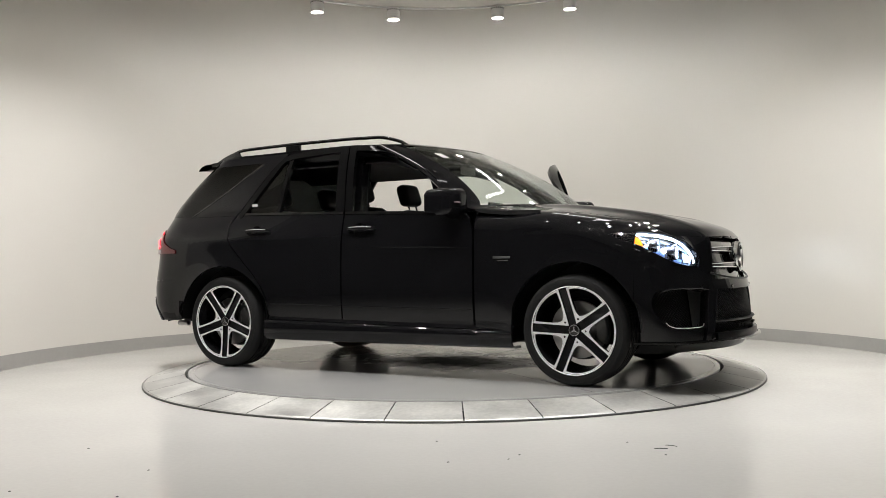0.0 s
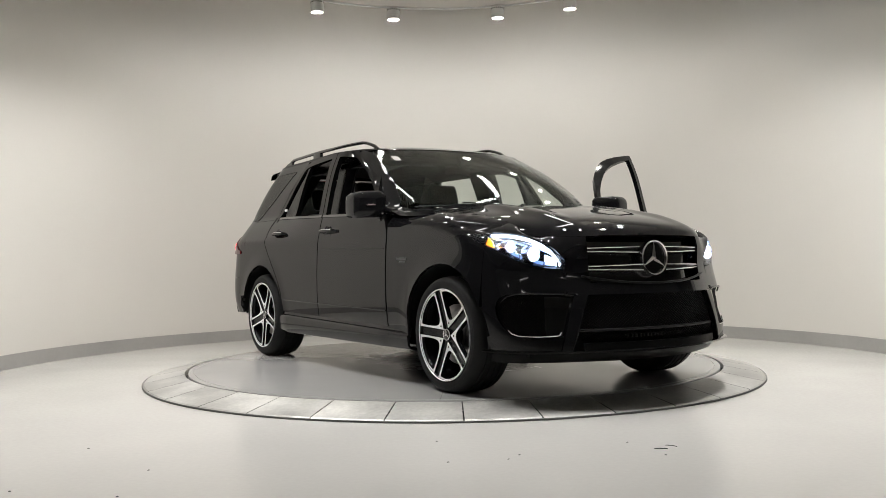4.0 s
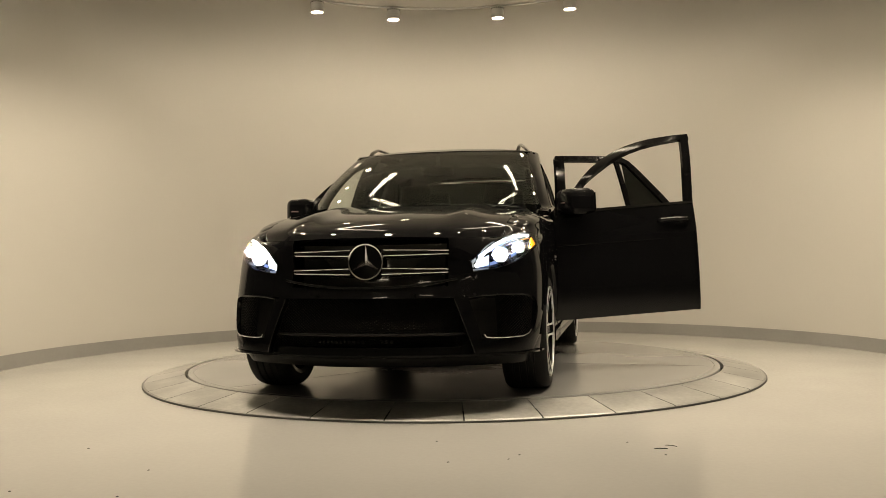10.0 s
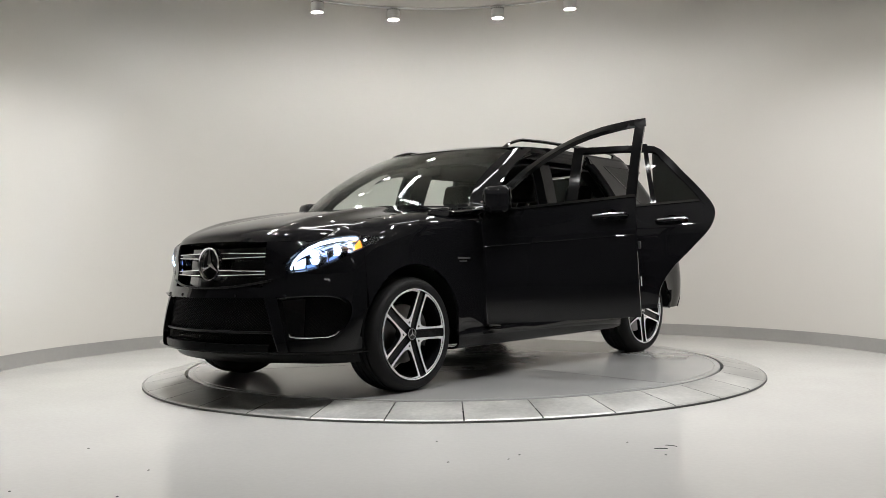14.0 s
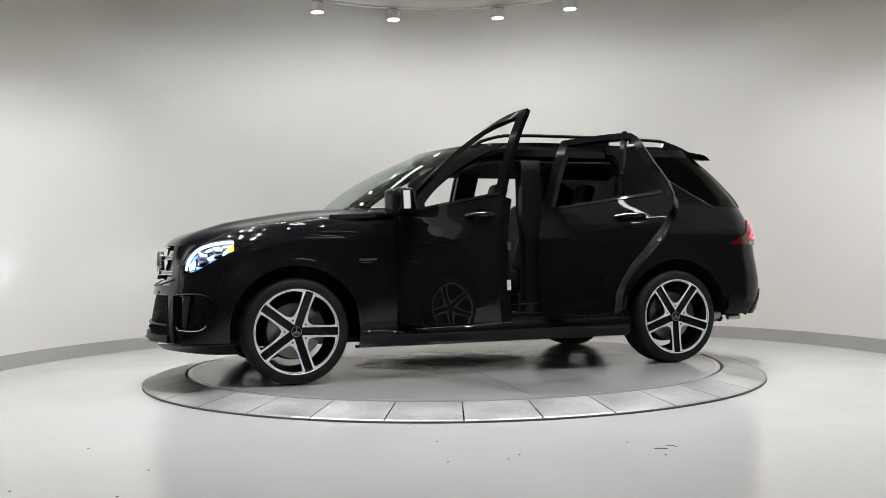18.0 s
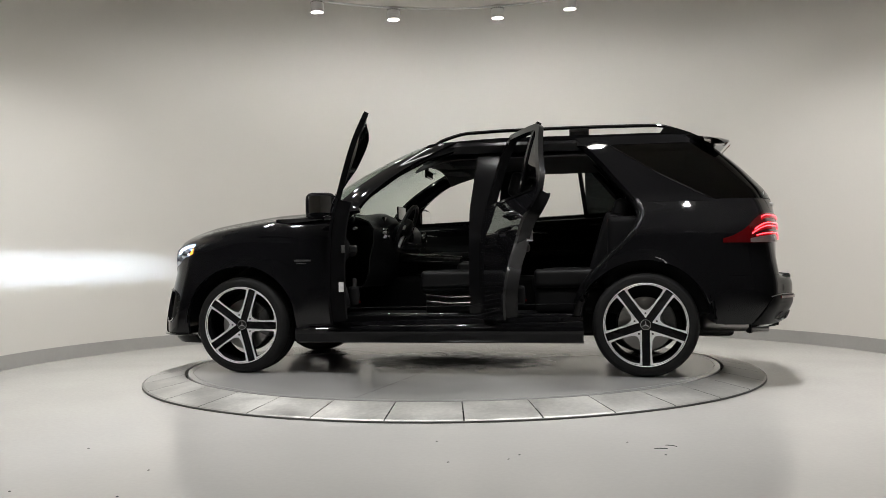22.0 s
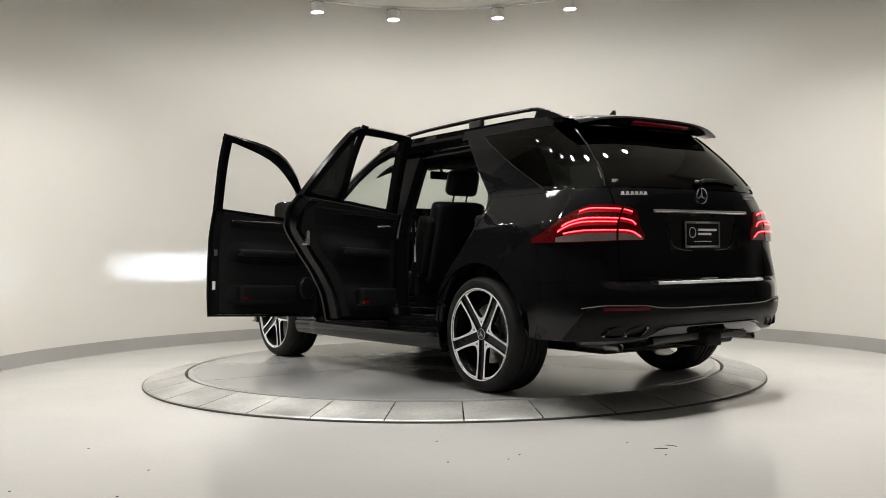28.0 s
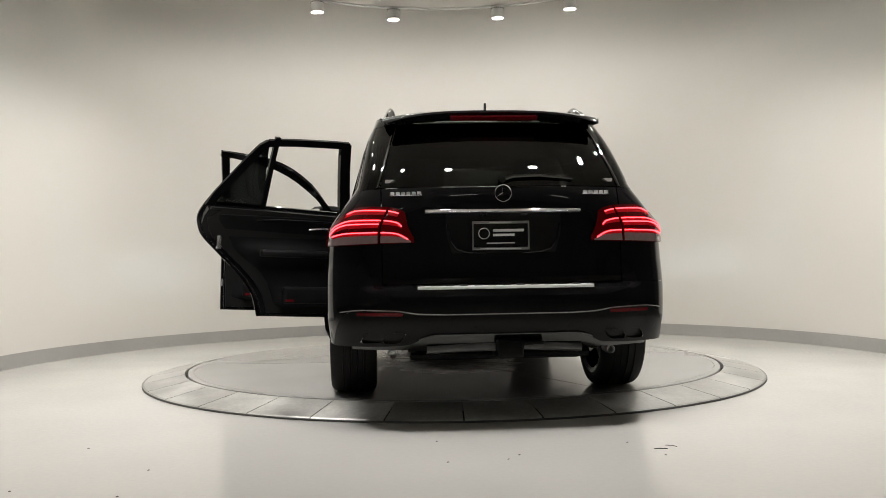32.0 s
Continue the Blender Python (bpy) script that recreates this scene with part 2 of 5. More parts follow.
def add_grid(bm, rows, thick=0.0, flip=False):
    """A sheet through rows of points; with thickness, it grows to its back side by the normals."""
    P = np.array([[tuple(p) for p in r] for r in rows], float)
    n, m = P.shape[:2]
    top = [[bm.verts.new(P[i, j]) for j in range(m)] for i in range(n)]
    for i in range(n - 1):
        for j in range(m - 1):
            bm.faces.new((top[i][j], top[i][j + 1], top[i + 1][j + 1], top[i + 1][j]))
    if thick:
        du = np.gradient(P, axis=0)
        dv = np.gradient(P, axis=1)
        N = np.cross(du, dv)
        N /= np.maximum(np.linalg.norm(N, axis=2, keepdims=True), 1e-9)
        Q = P + N * (thick if not flip else -thick)
        low = [[bm.verts.new(Q[i, j]) for j in range(m)] for i in range(n)]
        for i in range(n - 1):
            for j in range(m - 1):
                bm.faces.new((low[i][j], low[i + 1][j], low[i + 1][j + 1], low[i][j + 1]))
        ring = [(0, j) for j in range(m - 1)] + [(i, m - 1) for i in range(n - 1)] + \
               [(n - 1, j) for j in range(m - 1, 0, -1)] + [(i, 0) for i in range(n - 1, 0, -1)]
        for k in range(len(ring)):
            a, b = ring[k], ring[(k + 1) % len(ring)]
            bm.faces.new((top[a[0]][a[1]], low[a[0]][a[1]], low[b[0]][b[1]], top[b[0]][b[1]]))
    return top


def sheet(rows, thick=0.0, flip=False):
    bm = bmesh.new()
    add_grid(bm, rows, thick, flip)
    return bm


def add_tube(bm, pts, radius, n=8, cap=True, flat=1.0):
    """A bent tube; radius may be a list; flat squeezes it across its second direction."""
    pts = [Vector(p) for p in pts]
    rows = []
    for i, p in enumerate(pts):
        d = (pts[min(i + 1, len(pts) - 1)] - pts[max(i - 1, 0)]).normalized()
        up = Vector((0, 0, 1)) if abs(d.z) < 0.95 else Vector((0, 1, 0))
        a = d.cross(up).normalized()
        b = a.cross(d)
        r = radius[i] if isinstance(radius, (list, tuple)) else radius
        rows.append([bm.verts.new(p + (a * math.cos(t) + b * math.sin(t) * flat) * r) for t in [2 * math.pi * k / n for k in range(n)]])
    for i in range(len(rows) - 1):
        for k in range(n):
            bm.faces.new((rows[i][k], rows[i][(k + 1) % n], rows[i + 1][(k + 1) % n], rows[i + 1][k]))
    if cap:
        bm.faces.new(rows[0][::-1])
        bm.faces.new(rows[-1])


def tube(pts, radius, n=8, cap=True, flat=1.0):
    bm = bmesh.new()
    add_tube(bm, pts, radius, n, cap, flat)
    return bm


def add_plate(bm, outline, thick, m=None):
    """A flat prism: outline of (x, y) points, from z 0 to thick, then moved by m."""
    lo = [bm.verts.new((x, y, 0)) for x, y in outline]
    hi = [bm.verts.new((x, y, thick)) for x, y in outline]
    bm.faces.new(lo[::-1])
    bm.faces.new(hi)
    k = len(outline)
    for i in range(k):
        bm.faces.new((lo[i], lo[(i + 1) % k], hi[(i + 1) % k], hi[i]))
    if m is not None:
        bmesh.ops.transform(bm, matrix=m, verts=lo + hi)


def curve(*pts):
    """A smooth line through (x, y) points, with no overshoot; flat beyond its ends."""
    xs = np.array([p[0] for p in pts], float)
    ys = np.array([p[1] for p in pts], float)
    h = np.diff(xs)
    s = np.diff(ys) / h
    t = np.zeros(len(xs))
    t[0], t[-1] = s[0], s[-1]
    for i in range(1, len(xs) - 1):
        if s[i - 1] * s[i] > 0:
            w1, w2 = 2 * h[i] + h[i - 1], h[i] + 2 * h[i - 1]
            t[i] = (w1 + w2) / (w1 / s[i - 1] + w2 / s[i])

    def f(x):
        if x <= xs[0]:
            return float(ys[0])
        if x >= xs[-1]:
            return float(ys[-1])
        i = int(np.searchsorted(xs, x) - 1)
        u = (x - xs[i]) / h[i]
        return float(ys[i] * (1 + 2 * u) * (1 - u) ** 2 + h[i] * t[i] * u * (1 - u) ** 2 + ys[i + 1] * u * u * (3 - 2 * u) + h[i] * t[i + 1] * u * u * (u - 1))
    return f


def span(a, b, n):
    return [a + (b - a) * i / (n - 1) for i in range(n)]


# ---- the round bay ----
R_WALL = 3.87
Z_CEIL = 4.15


def ring_wall(r0, r1, z0, z1, a0, a1, n):
    bm = bmesh.new()
    add_lathe(bm, [(r0, z0), (r0, z1), (r1, z1), (r1, z0), (r0, z0)], n, "z", (0, 0, 0), a0, a1)
    return bm


A0, A1 = -7, 187
tagged(link("wall_round", ring_wall(R_WALL, R_WALL + 0.2, 0, Z_CEIL, A0, A1, 160), M_WALL),
       "cream painted curved wall of the round display bay", "wall", kind="structure")
tagged(link("baseboard", ring_wall(R_WALL - 0.012, R_WALL - 0.002, 0, 0.125, A0, A1, 160), M_BASE),
       "grey rubber baseboard along the curved wall", "baseboard", kind="structure")
tagged(link("floor", box(-9, 9, -13, 6, -0.2, 0), M_FLOOR, False), "pale grey glossy epoxy floor with light scuffs", "floor", kind="structure")
tagged(link("ceiling", box(-9, 9, -13, 6, Z_CEIL, Z_CEIL + 0.2), M_CEIL, False), "white painted ceiling", "ceiling", kind="structure")
wx, wy = R_WALL * math.cos(radians(A0)), R_WALL * math.sin(radians(A0))
# hall walls out of view, painted darker in place of weak light
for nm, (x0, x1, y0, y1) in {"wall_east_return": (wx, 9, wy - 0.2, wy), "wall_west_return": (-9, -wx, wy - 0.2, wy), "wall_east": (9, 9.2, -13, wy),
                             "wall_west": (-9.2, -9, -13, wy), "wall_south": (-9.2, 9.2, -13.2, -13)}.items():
    tagged(link(nm, box(x0, x1, y0, y1, 0, Z_CEIL), M_HALL_DIM, False), "cream wall of the hall before the bay, its dim light put into the colour", "wall", kind="structure")

# strip lamps on the hall's ceiling, which the car's paint and glass mirror
for x in (-3.2, 0.9, 4.4):
    ob = thing("strip_light", "white ceiling strip lamp with a long glowing tube", "ceiling light", "strip lights in the hall")
    part("housing", box(-0.07, 0.07, -0.62, 0.62, -0.05, 0.0, 0.012), M_WHITE, ob)
    part("tube", tube([(0, -0.58, -0.062), (0, 0.58, -0.062)], 0.02, 10), M_TUBE, ob, "glowing white tube")
    ob.matrix_world = pose(x, -9.6, Z_CEIL, 0, 0, 82)

# dropped round ceiling with its light panels, track and spotlights
Z_DROP = 3.522 + ZT
tagged(link("ceiling_disc", lathe([(0, Z_DROP), (2.49, Z_DROP), (2.50, Z_DROP + 0.01), (2.50, Z_DROP + 0.14), (0, Z_DROP + 0.14)], 128, "z"), M_CEIL),
       "white round dropped ceiling over the turntable", "ceiling", kind="structure")
first_panel = thing("panel_light", "long white light panel set in the dropped ceiling", "ceiling light", "panel lights")
part("diffuser", box(-0.055, 0.055, -0.65, 0.65, -0.008, -0.004), M_COVE, first_panel, "glowing white diffuser", False)
for x0, x1, y0, y1 in ((-0.070, -0.056, -0.665, 0.665), (0.056, 0.070, -0.665, 0.665), (-0.056, 0.056, -0.665, -0.651), (-0.056, 0.056, 0.651, 0.665)):
    part("frame_bar", box(x0, x1, y0, y1, -0.014, 0.001, 0.002), M_WHITE, first_panel)
first_panel.matrix_world = pose(-1.15, 0.67, Z_DROP, 0, 0, -26.6)
for sx, sy in ((1, 1), (-1, -1), (1, -1)):
    copy_thing(first_panel, pose(1.15 * sx, 0.67 * sy, Z_DROP, 0, 0, 26.6 * sx * sy))
track = thing("lamp_track", "white curved lamp track under the dropped ceiling", "lamp track")
part("rail", lathe([(R_LAMP - 0.018, Z_DROP), (R_LAMP - 0.018, Z_DROP - 0.012), (R_LAMP + 0.018, Z_DROP - 0.012), (R_LAMP + 0.018, Z_DROP)], 128, "z"), M_WHITE, track)


def spotlight():
    ob = thing("spotlight", "white cylindrical spotlight hanging from the curved track", "spotlight", "spotlights on the track")
    part("stem", lathe([(0.012, 0.19), (0.012, 0.12), (0.022, 0.118)], 16, "z"), M_WHITE, ob)
    part("head", lathe([(0.0, 0.127), (0.060, 0.127), (0.066, 0.121), (0.067, 0.004), (0.0635, 0.0), (0.060, 0.004), (0.058, 0.02), (0.0, 0.02)], 40, "z"), M_WHITE, ob)
    part("lens", lathe([(0.0, 0.012), (0.0565, 0.012), (0.0570, 0.016)], 32, "z"), M_LED, ob, "glowing round lamp lens")
    for k in range(20):
        a = 18 * k
        part("vent_slot", box(0.0655, 0.0685, -0.005, 0.005, 0.098, 0.108, 0, Matrix.Rotation(radians(a), 4, "Z")), M_JOINT, ob, smooth=False)
    return ob


lamp = spotlight()
for i, a in enumerate(LAMPS):
    m = pose(R_LAMP * math.cos(radians(a)), R_LAMP * math.sin(radians(a)), Z_LAMP, 0, 0, a)
    if i == 0:
        lamp.matrix_world = m
    else:
        copy_thing(lamp, m)

# ---- turntable ----
R_IN, R_OUT = 2.06, 2.366
ramp = tagged(new("turntable_surround"), "sloping ring of grey steel plates round the turntable", "turntable surround", kind="structure")
SEAMS = 34
plate_off = -88.7
gap = math.degrees(0.004 / 2.2)
for i in range(SEAMS):
    a0 = plate_off + i * 360 / SEAMS + gap
    a1 = plate_off + (i + 1) * 360 / SEAMS - gap
    part("plate", lathe([(R_IN + 0.012, 0.03), (R_IN + 0.012, ZT - 0.002), (R_OUT - 0.012, 0.018), (R_OUT, 0.010), (R_OUT, 0.0005), (R_IN + 0.012, 0.0005)], 8, "z",
                        (0, 0, 0), a0, a1), M_STEEL, ramp, smooth=False)
part("gap_floor", lathe([(R_IN - 0.02, 0.002), (R_IN - 0.02, 0.012), (R_OUT - 0.02, 0.008), (R_OUT - 0.02, 0.002)], 96, "z"), M_JOINT, ramp)
part("outer_rim", lathe([(R_OUT + 0.001, 0.0004), (R_OUT + 0.006, 0.001), (R_OUT + 0.006, 0.010), (R_OUT + 0.003, 0.0125), (R_OUT + 0.001, 0.0125)], 128, "z"), M_RIM, ramp, "dark steel outer rim")
table = thing("turntable", "round grey steel turntable disc with a worn stained top", "turntable")
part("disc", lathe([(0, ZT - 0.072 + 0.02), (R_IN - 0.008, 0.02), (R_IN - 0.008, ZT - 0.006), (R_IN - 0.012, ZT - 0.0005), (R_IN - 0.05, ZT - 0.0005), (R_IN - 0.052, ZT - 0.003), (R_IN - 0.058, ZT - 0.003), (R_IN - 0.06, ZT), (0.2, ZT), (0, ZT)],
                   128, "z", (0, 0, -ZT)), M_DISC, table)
# ---- the car: x forward from the rear axle, y to its left, z over the turntable ----
OX, OY = -1.5015, -0.0568
car = thing("car", "black glossy sport utility car with two doors on one side open", "car")


def cpart(name, bm, material, label="", parent=None, smooth=True):
    ob = part(name, bm, material, parent or car, label, smooth)
    if parent is None:
        ob.location = (OX, OY, 0)
    return ob


def both(name, make, material, label="", sides=(1, -1)):
    """make(s) gives the bmesh for the left side; the right one is its mirror image."""
    obs = []
    for s in sides:
        bm = make()
        if s < 0:
            bmesh.ops.scale(bm, vec=(1, -1, 1), verts=bm.verts)
            bmesh.ops.reverse_faces(bm, faces=bm.faces)
        obs.append(cpart(name, bm, material, label))
    return obs


WB, HZ = 2.915, 0.354
R_TYRE, R_ARCH = 0.357, 0.436
# half width by height, nose and tail by height, and how far their rounding reaches back
half_w = curve((0.18, 0.90), (0.30, 0.932), (0.42, 0.950), (0.495, 0.957), (0.56, 0.960), (0.70, 0.961), (0.85, 0.956), (0.955, 0.950), (1.05, 0.933), (1.12, 0.917), (1.18, 0.900),
               (1.30, 0.868), (1.45, 0.825), (1.55, 0.789), (1.62, 0.758), (1.66, 0.739), (1.70, 0.720), (1.75, 0.70))
nose = curve((0.18, 3.76), (0.28, 3.836), (0.36, 3.832), (0.48, 3.814), (0.60, 3.79), (0.70, 3.765), (0.80, 3.745), (0.93, 3.70), (1.00, 3.62), (1.10, 3.30), (1.17, 2.62), (1.20, 2.46),
             (1.30, 2.335), (1.45, 2.10), (1.58, 1.85), (1.66, 1.65), (1.70, 1.55))
nose_l = curve((0.18, 0.56), (0.60, 0.60), (0.90, 0.66), (1.05, 0.9), (1.17, 0.70), (1.25, 0.62), (1.70, 0.50))
tail = curve((0.18, -0.80), (0.28, -0.90), (0.38, -0.97), (0.50, -1.030), (0.60, -1.035), (0.655, -1.02), (0.675, -0.945), (0.72, -0.928), (0.90, -0.930), (1.05, -0.930), (1.16, -0.922), (1.22, -0.905),
             (1.38, -0.775), (1.53, -0.615), (1.60, -0.53), (1.66, -0.47), (1.70, -0.43))
# the corners flow past the loading edge without its shelf
tail_c = curve((0.18, -0.80), (0.28, -0.89), (0.38, -0.95), (0.50, -0.990), (0.60, -0.992), (0.70, -0.978), (0.80, -0.958), (0.90, -0.945), (1.05, -0.935), (1.16, -0.922), (1.22, -0.905),
               (1.38, -0.775), (1.53, -0.615), (1.60, -0.53), (1.66, -0.47), (1.70, -0.43))
tail_l = curve((0.18, 0.42), (0.60, 0.45), (1.1, 0.42), (1.3, 0.40), (1.7, 0.34))
NF, NR = 2.5, 2.9
taper = curve((-0.95, 0.87), (-0.3, 0.892), (0.25, 0.922), (0.7, 0.963), (1.1, 0.995), (1.5, 1.028), (1.9, 1.048))


def w_at(x, z):
    k = min(1.0, max(0.0, (z - 1.0) / 0.22))
    return half_w(z) * (1 + (taper(x) - 1) * k)


def side(x, z):
    """Half width of the body at x and z."""
    w = w_at(x, z)
    xf, lf, xr, lr = nose(z), nose_l(z), tail_c(z), tail_l(z)
    if x > xf - lf:
        t = min(1.0, (x - (xf - lf)) / lf)
        return w * (1 - t ** NF) ** (1 / NF)
    if x < xr + lr:
        t = min(1.0, (xr + lr - x) / lr)
        return w * (1 - t ** NR) ** (1 / NR)
    return w


def swept(t, z):
    """How far the nose falls back between its middle and its corners, by the share of the half width."""
    k = min(1.0, max(0.0, (0.95 - z) / 0.20))
    return 0.065 * k * math.sin(math.pi * min(1.0, t) ** 2.0)


def front(y, z):
    """x of the nose at y and z."""
    w = w_at(2.0, z)
    t = min(1.0, abs(y) / w)
    return nose(z) - nose_l(z) * (1 - (1 - t ** NF) ** (1 / NF)) - swept(t, z)


def rear(y, z):
    return tail_pt(tail_a_of_y(abs(y), z), z).x


def nose_pt(a, z, off=0.0):
    """A point of the nose by its angle, 0 on the left flank, 90 in the middle."""
    q = radians(a)
    xf, lf, w = nose(z), nose_l(z), w_at(2.0, z)
    if z > 1.19:        # the windscreen: plain even curves
        d = z - 1.20
        xf, lf, w = 2.52 - 0.90 * d - 1.75 * d * d, 0.64 - 0.28 * d, 0.918 - 0.36 * d
    drop = swept(abs(math.cos(q)) ** (2 / NF), z)
    return Vector((xf - lf - drop + (lf + off) * abs(math.sin(q)) ** (2 / NF), (w + off) * math.copysign(abs(math.cos(q)) ** (2 / NF), math.cos(q)), z))


def nose_a_of_y(y, z):
    return math.degrees(math.acos(min(1.0, (y / w_at(2.0, z))) ** (NF / 2)))


def nose_a_of_x(x, z):
    t = min(1.0, max(0.0, (x - nose(z) + nose_l(z)) / nose_l(z)))
    return math.degrees(math.asin(t ** (NF / 2)))


def tail_pt(a, z, off=0.0):
    q = radians(a)
    k = min(1.0, max(0.0, (min(a, 180 - a) - 42) / 22))
    k = k * k * (3 - 2 * k)
    xr, lr = tail_c(z) + (tail(z) - tail_c(z)) * k, tail_l(z)
    x = xr + lr - (lr + off) * abs(math.sin(q)) ** (2 / NR)
    return Vector((x, (w_at(x, z) + off) * math.copysign(abs(math.cos(q)) ** (2 / NR), math.cos(q)), z))


def tail_a_of_y(y, z):
    lo, hi = 0.0, 90.0
    for _ in range(30):
        mid = (lo + hi) / 2
        if tail_pt(mid, z).y > y:
            lo = mid
        else:
            hi = mid
    return lo


def tail_a_of_x(x, z):
    t = min(1.0, max(0.0, (tail_c(z) + tail_l(z) - x) / tail_l(z)))
    return math.degrees(math.asin(t ** (NR / 2)))


def arch(x, cx, low):
    d = abs(x - cx)
    return max(low, HZ + math.sqrt(max(0.0, R_ARCH ** 2 - d * d))) if d < R_ARCH else low


def bent(f):
    return f if callable(f) else (lambda v: f)


# hood height along the middle by x, and its side edges
hood_mid = curve((2.20, 1.205), (2.45, 1.190), (2.75, 1.173), (3.06, 1.134), (3.35, 1.084), (3.55, 1.034), (3.66, 0.985), (3.705, 0.938))


def hood_pt(u, v, off=0.0):
    """u -1..1 across, v 0 at the front edge, 1 at the wiper gap."""
    ye = u * 0.735
    xf = front(ye, 0.93) + 0.004
    if abs(ye) > 0.5:
        xf -= (abs(ye) - 0.5) * 0.35
    xb = 2.40 - 0.16 * abs(u) ** 2.2
    x = xf + (xb - xf) * v
    y = u * (0.735 + 0.065 * v)
    d = front(0, 0.93) - xf
    z = hood_mid(min(3.705, x + d * (1 - v) ** 1.4)) - (0.025 + 0.035 * v) * abs(u) ** 2.4
    z += 0.021 * math.exp(-((abs(u) - 0.56 - 0.10 * (1 - v)) / 0.11) ** 2) * min(1, v * 4)
    if abs(ye) > 0.5:
        z += 0.02 * (1 - v) ** 2 * (abs(ye) - 0.5) / 0.235
    return Vector((x, y, z + off))


cpart("hood", sheet([[hood_pt(u, v ** 1.5) for v in span(0, 1, 34)] for u in span(-1, 1, 41)], -0.022), M_PAINT, "black hood with two raised creases")


def fender():
    rows = []
    for x in span(2.225, 3.310, 44):
        lo = arch(x, WB, 0.30)
        top = 1.00 + 0.035 * (3.310 - x) / 1.085
        # the hood's edge at this x
        best = min((hood_pt(1, v) for v in span(0, 1, 60)), key=lambda p: abs(p.x - x))
        row = [(x, side_f(x, z), z) for z in span(lo, top, 16)]
        p0 = Vector(row[-1])
        p2 = Vector((x, best.y + 0.004, best.z - 0.001))
        p1 = Vector((x, p0.y - 0.02, p2.z - 0.012))
        for k in range(1, 9):
            t = k / 8
            row.append(p0 * (1 - t) ** 2 + p1 * 2 * t * (1 - t) + p2 * t * t)
        rows.append(row)
    return sheet(rows, 0.02)


def side_f(x, z):
    """The flank over the wheels, with a flared arch lip."""
    y = side(x, z)
    for cx in (WB, 0.0):
        d = math.hypot(x - cx, z - HZ)
        if d < 0.56 and z > 0.2:
            y += 0.012 * max(0, 1 - (d - R_ARCH) / 0.14) ** 2 if d > R_ARCH else 0.012
    return y


both("fender", fender, M_PAINT)

# ---- front bumper, in patches round its openings ----
HL_IN, HL_OUT_X = 0.585, 3.205


A_IN = nose_a_of_y(HL_IN, 0.80)
A_OUT = nose_a_of_x(HL_OUT_X, 0.93)
HLB = curve((A_OUT, 0.918), (A_OUT + 0.25 * (A_IN - A_OUT), 0.862), (A_OUT + 0.5 * (A_IN - A_OUT), 0.803), (A_OUT + 0.75 * (A_IN - A_OUT), 0.765), (A_IN, 0.748))
HLT = curve((A_OUT, 0.958), (A_OUT + 0.35 * (A_IN - A_OUT), 0.962), (A_OUT + 0.6 * (A_IN - A_OUT), 0.943), (A_OUT + 0.82 * (A_IN - A_OUT), 0.898), (A_IN, 0.800))


def fascia_top(a):
    """Upper edge of the bumper: under the headlight, then up beside it to the grille."""
    return HLB(max(a, A_OUT)) - 0.006 if a < A_IN else HLT(A_IN) + 0.004


def nose_patch(a0, a1, z0, z1, na=14, nz=10, off=0.0, thick=0.02):
    """A patch of the nose; each bound is a number or a function: a by v, z by a."""
    a0, a1, z0, z1 = bent(a0), bent(a1), bent(z0), bent(z1)
    rows = []
    for i in range(na):
        row = []
        for j in range(nz):
            v = j / (nz - 1)
            a = a0(v) + (a1(v) - a0(v)) * i / (na - 1)
            z = z0(a) + (z1(a) - z0(a)) * v
            row.append(nose_pt(a, z, off))
        rows.append(row)
    return sheet(rows, thick)


def corner_edge(v):
    z = 0.26 + v * 0.62
    xa = WB + math.sqrt(max(0, R_ARCH ** 2 - (z - HZ) ** 2))
    return nose_a_of_x(max(3.312, xa), z)


A_SI0 = nose_a_of_y(0.922, 0.45)
A_SI1 = nose_a_of_y(0.635, 0.45)
A_CI = nose_a_of_y(0.545, 0.45)
A_GR = nose_a_of_y(0.50, 0.80)
A_ROUND = A_SI0 + 9.0


def intake_outer(v):
    """The rounded outer edge of the side intake, by the height on the bumper's corner."""
    z = 0.28 + 0.585 * v
    k = max(0.0, 1 - ((z - 0.495) / 0.118) ** 2)
    return A_ROUND - 9.5 * k ** 0.7


def wing_out(v):
    """Outer and inner edge of the leaning wing between the intakes."""
    return nose_a_of_y(0.672 - 0.115 * v, 0.45)


def wing_in(v):
    return nose_a_of_y(0.618 - 0.135 * v, 0.45)


both("bumper_corner", lambda: nose_patch(corner_edge, intake_outer, 0.28, lambda a: HLB(max(a, A_OUT)) - 0.006, 14, 44), M_PAINT)
both("bumper_cheek", lambda: nose_patch(A_ROUND, A_SI1, 0.608, lambda a: HLB(a) - 0.006, 14, 10), M_PAINT)
both("bumper_sill", lambda: nose_patch(A_ROUND, lambda v: wing_out(0.29 * v), 0.28, 0.372, 14, 5), M_PAINT)
both("bumper_wing", lambda: nose_patch(wing_out, wing_in, 0.28, 0.600, 7, 18, 0.012, 0.032), M_PAINT, "glossy leaning wing between the intakes")
both("bumper_pillar", lambda: nose_patch(A_SI1, A_CI, 0.608, fascia_top, 8, 10), M_PAINT)
both("bumper_inner", lambda: nose_patch(A_CI, A_GR + 3, 0.664, fascia_top, 8, 5), M_PAINT)
cpart("bumper_bridge", nose_patch(A_CI, 180 - A_CI, 0.600, 0.665, 40, 8), M_PAINT)
cpart("bumper_apron", nose_patch(A_CI, 180 - A_CI, 0.28, 0.330, 40, 5), M_SATIN)
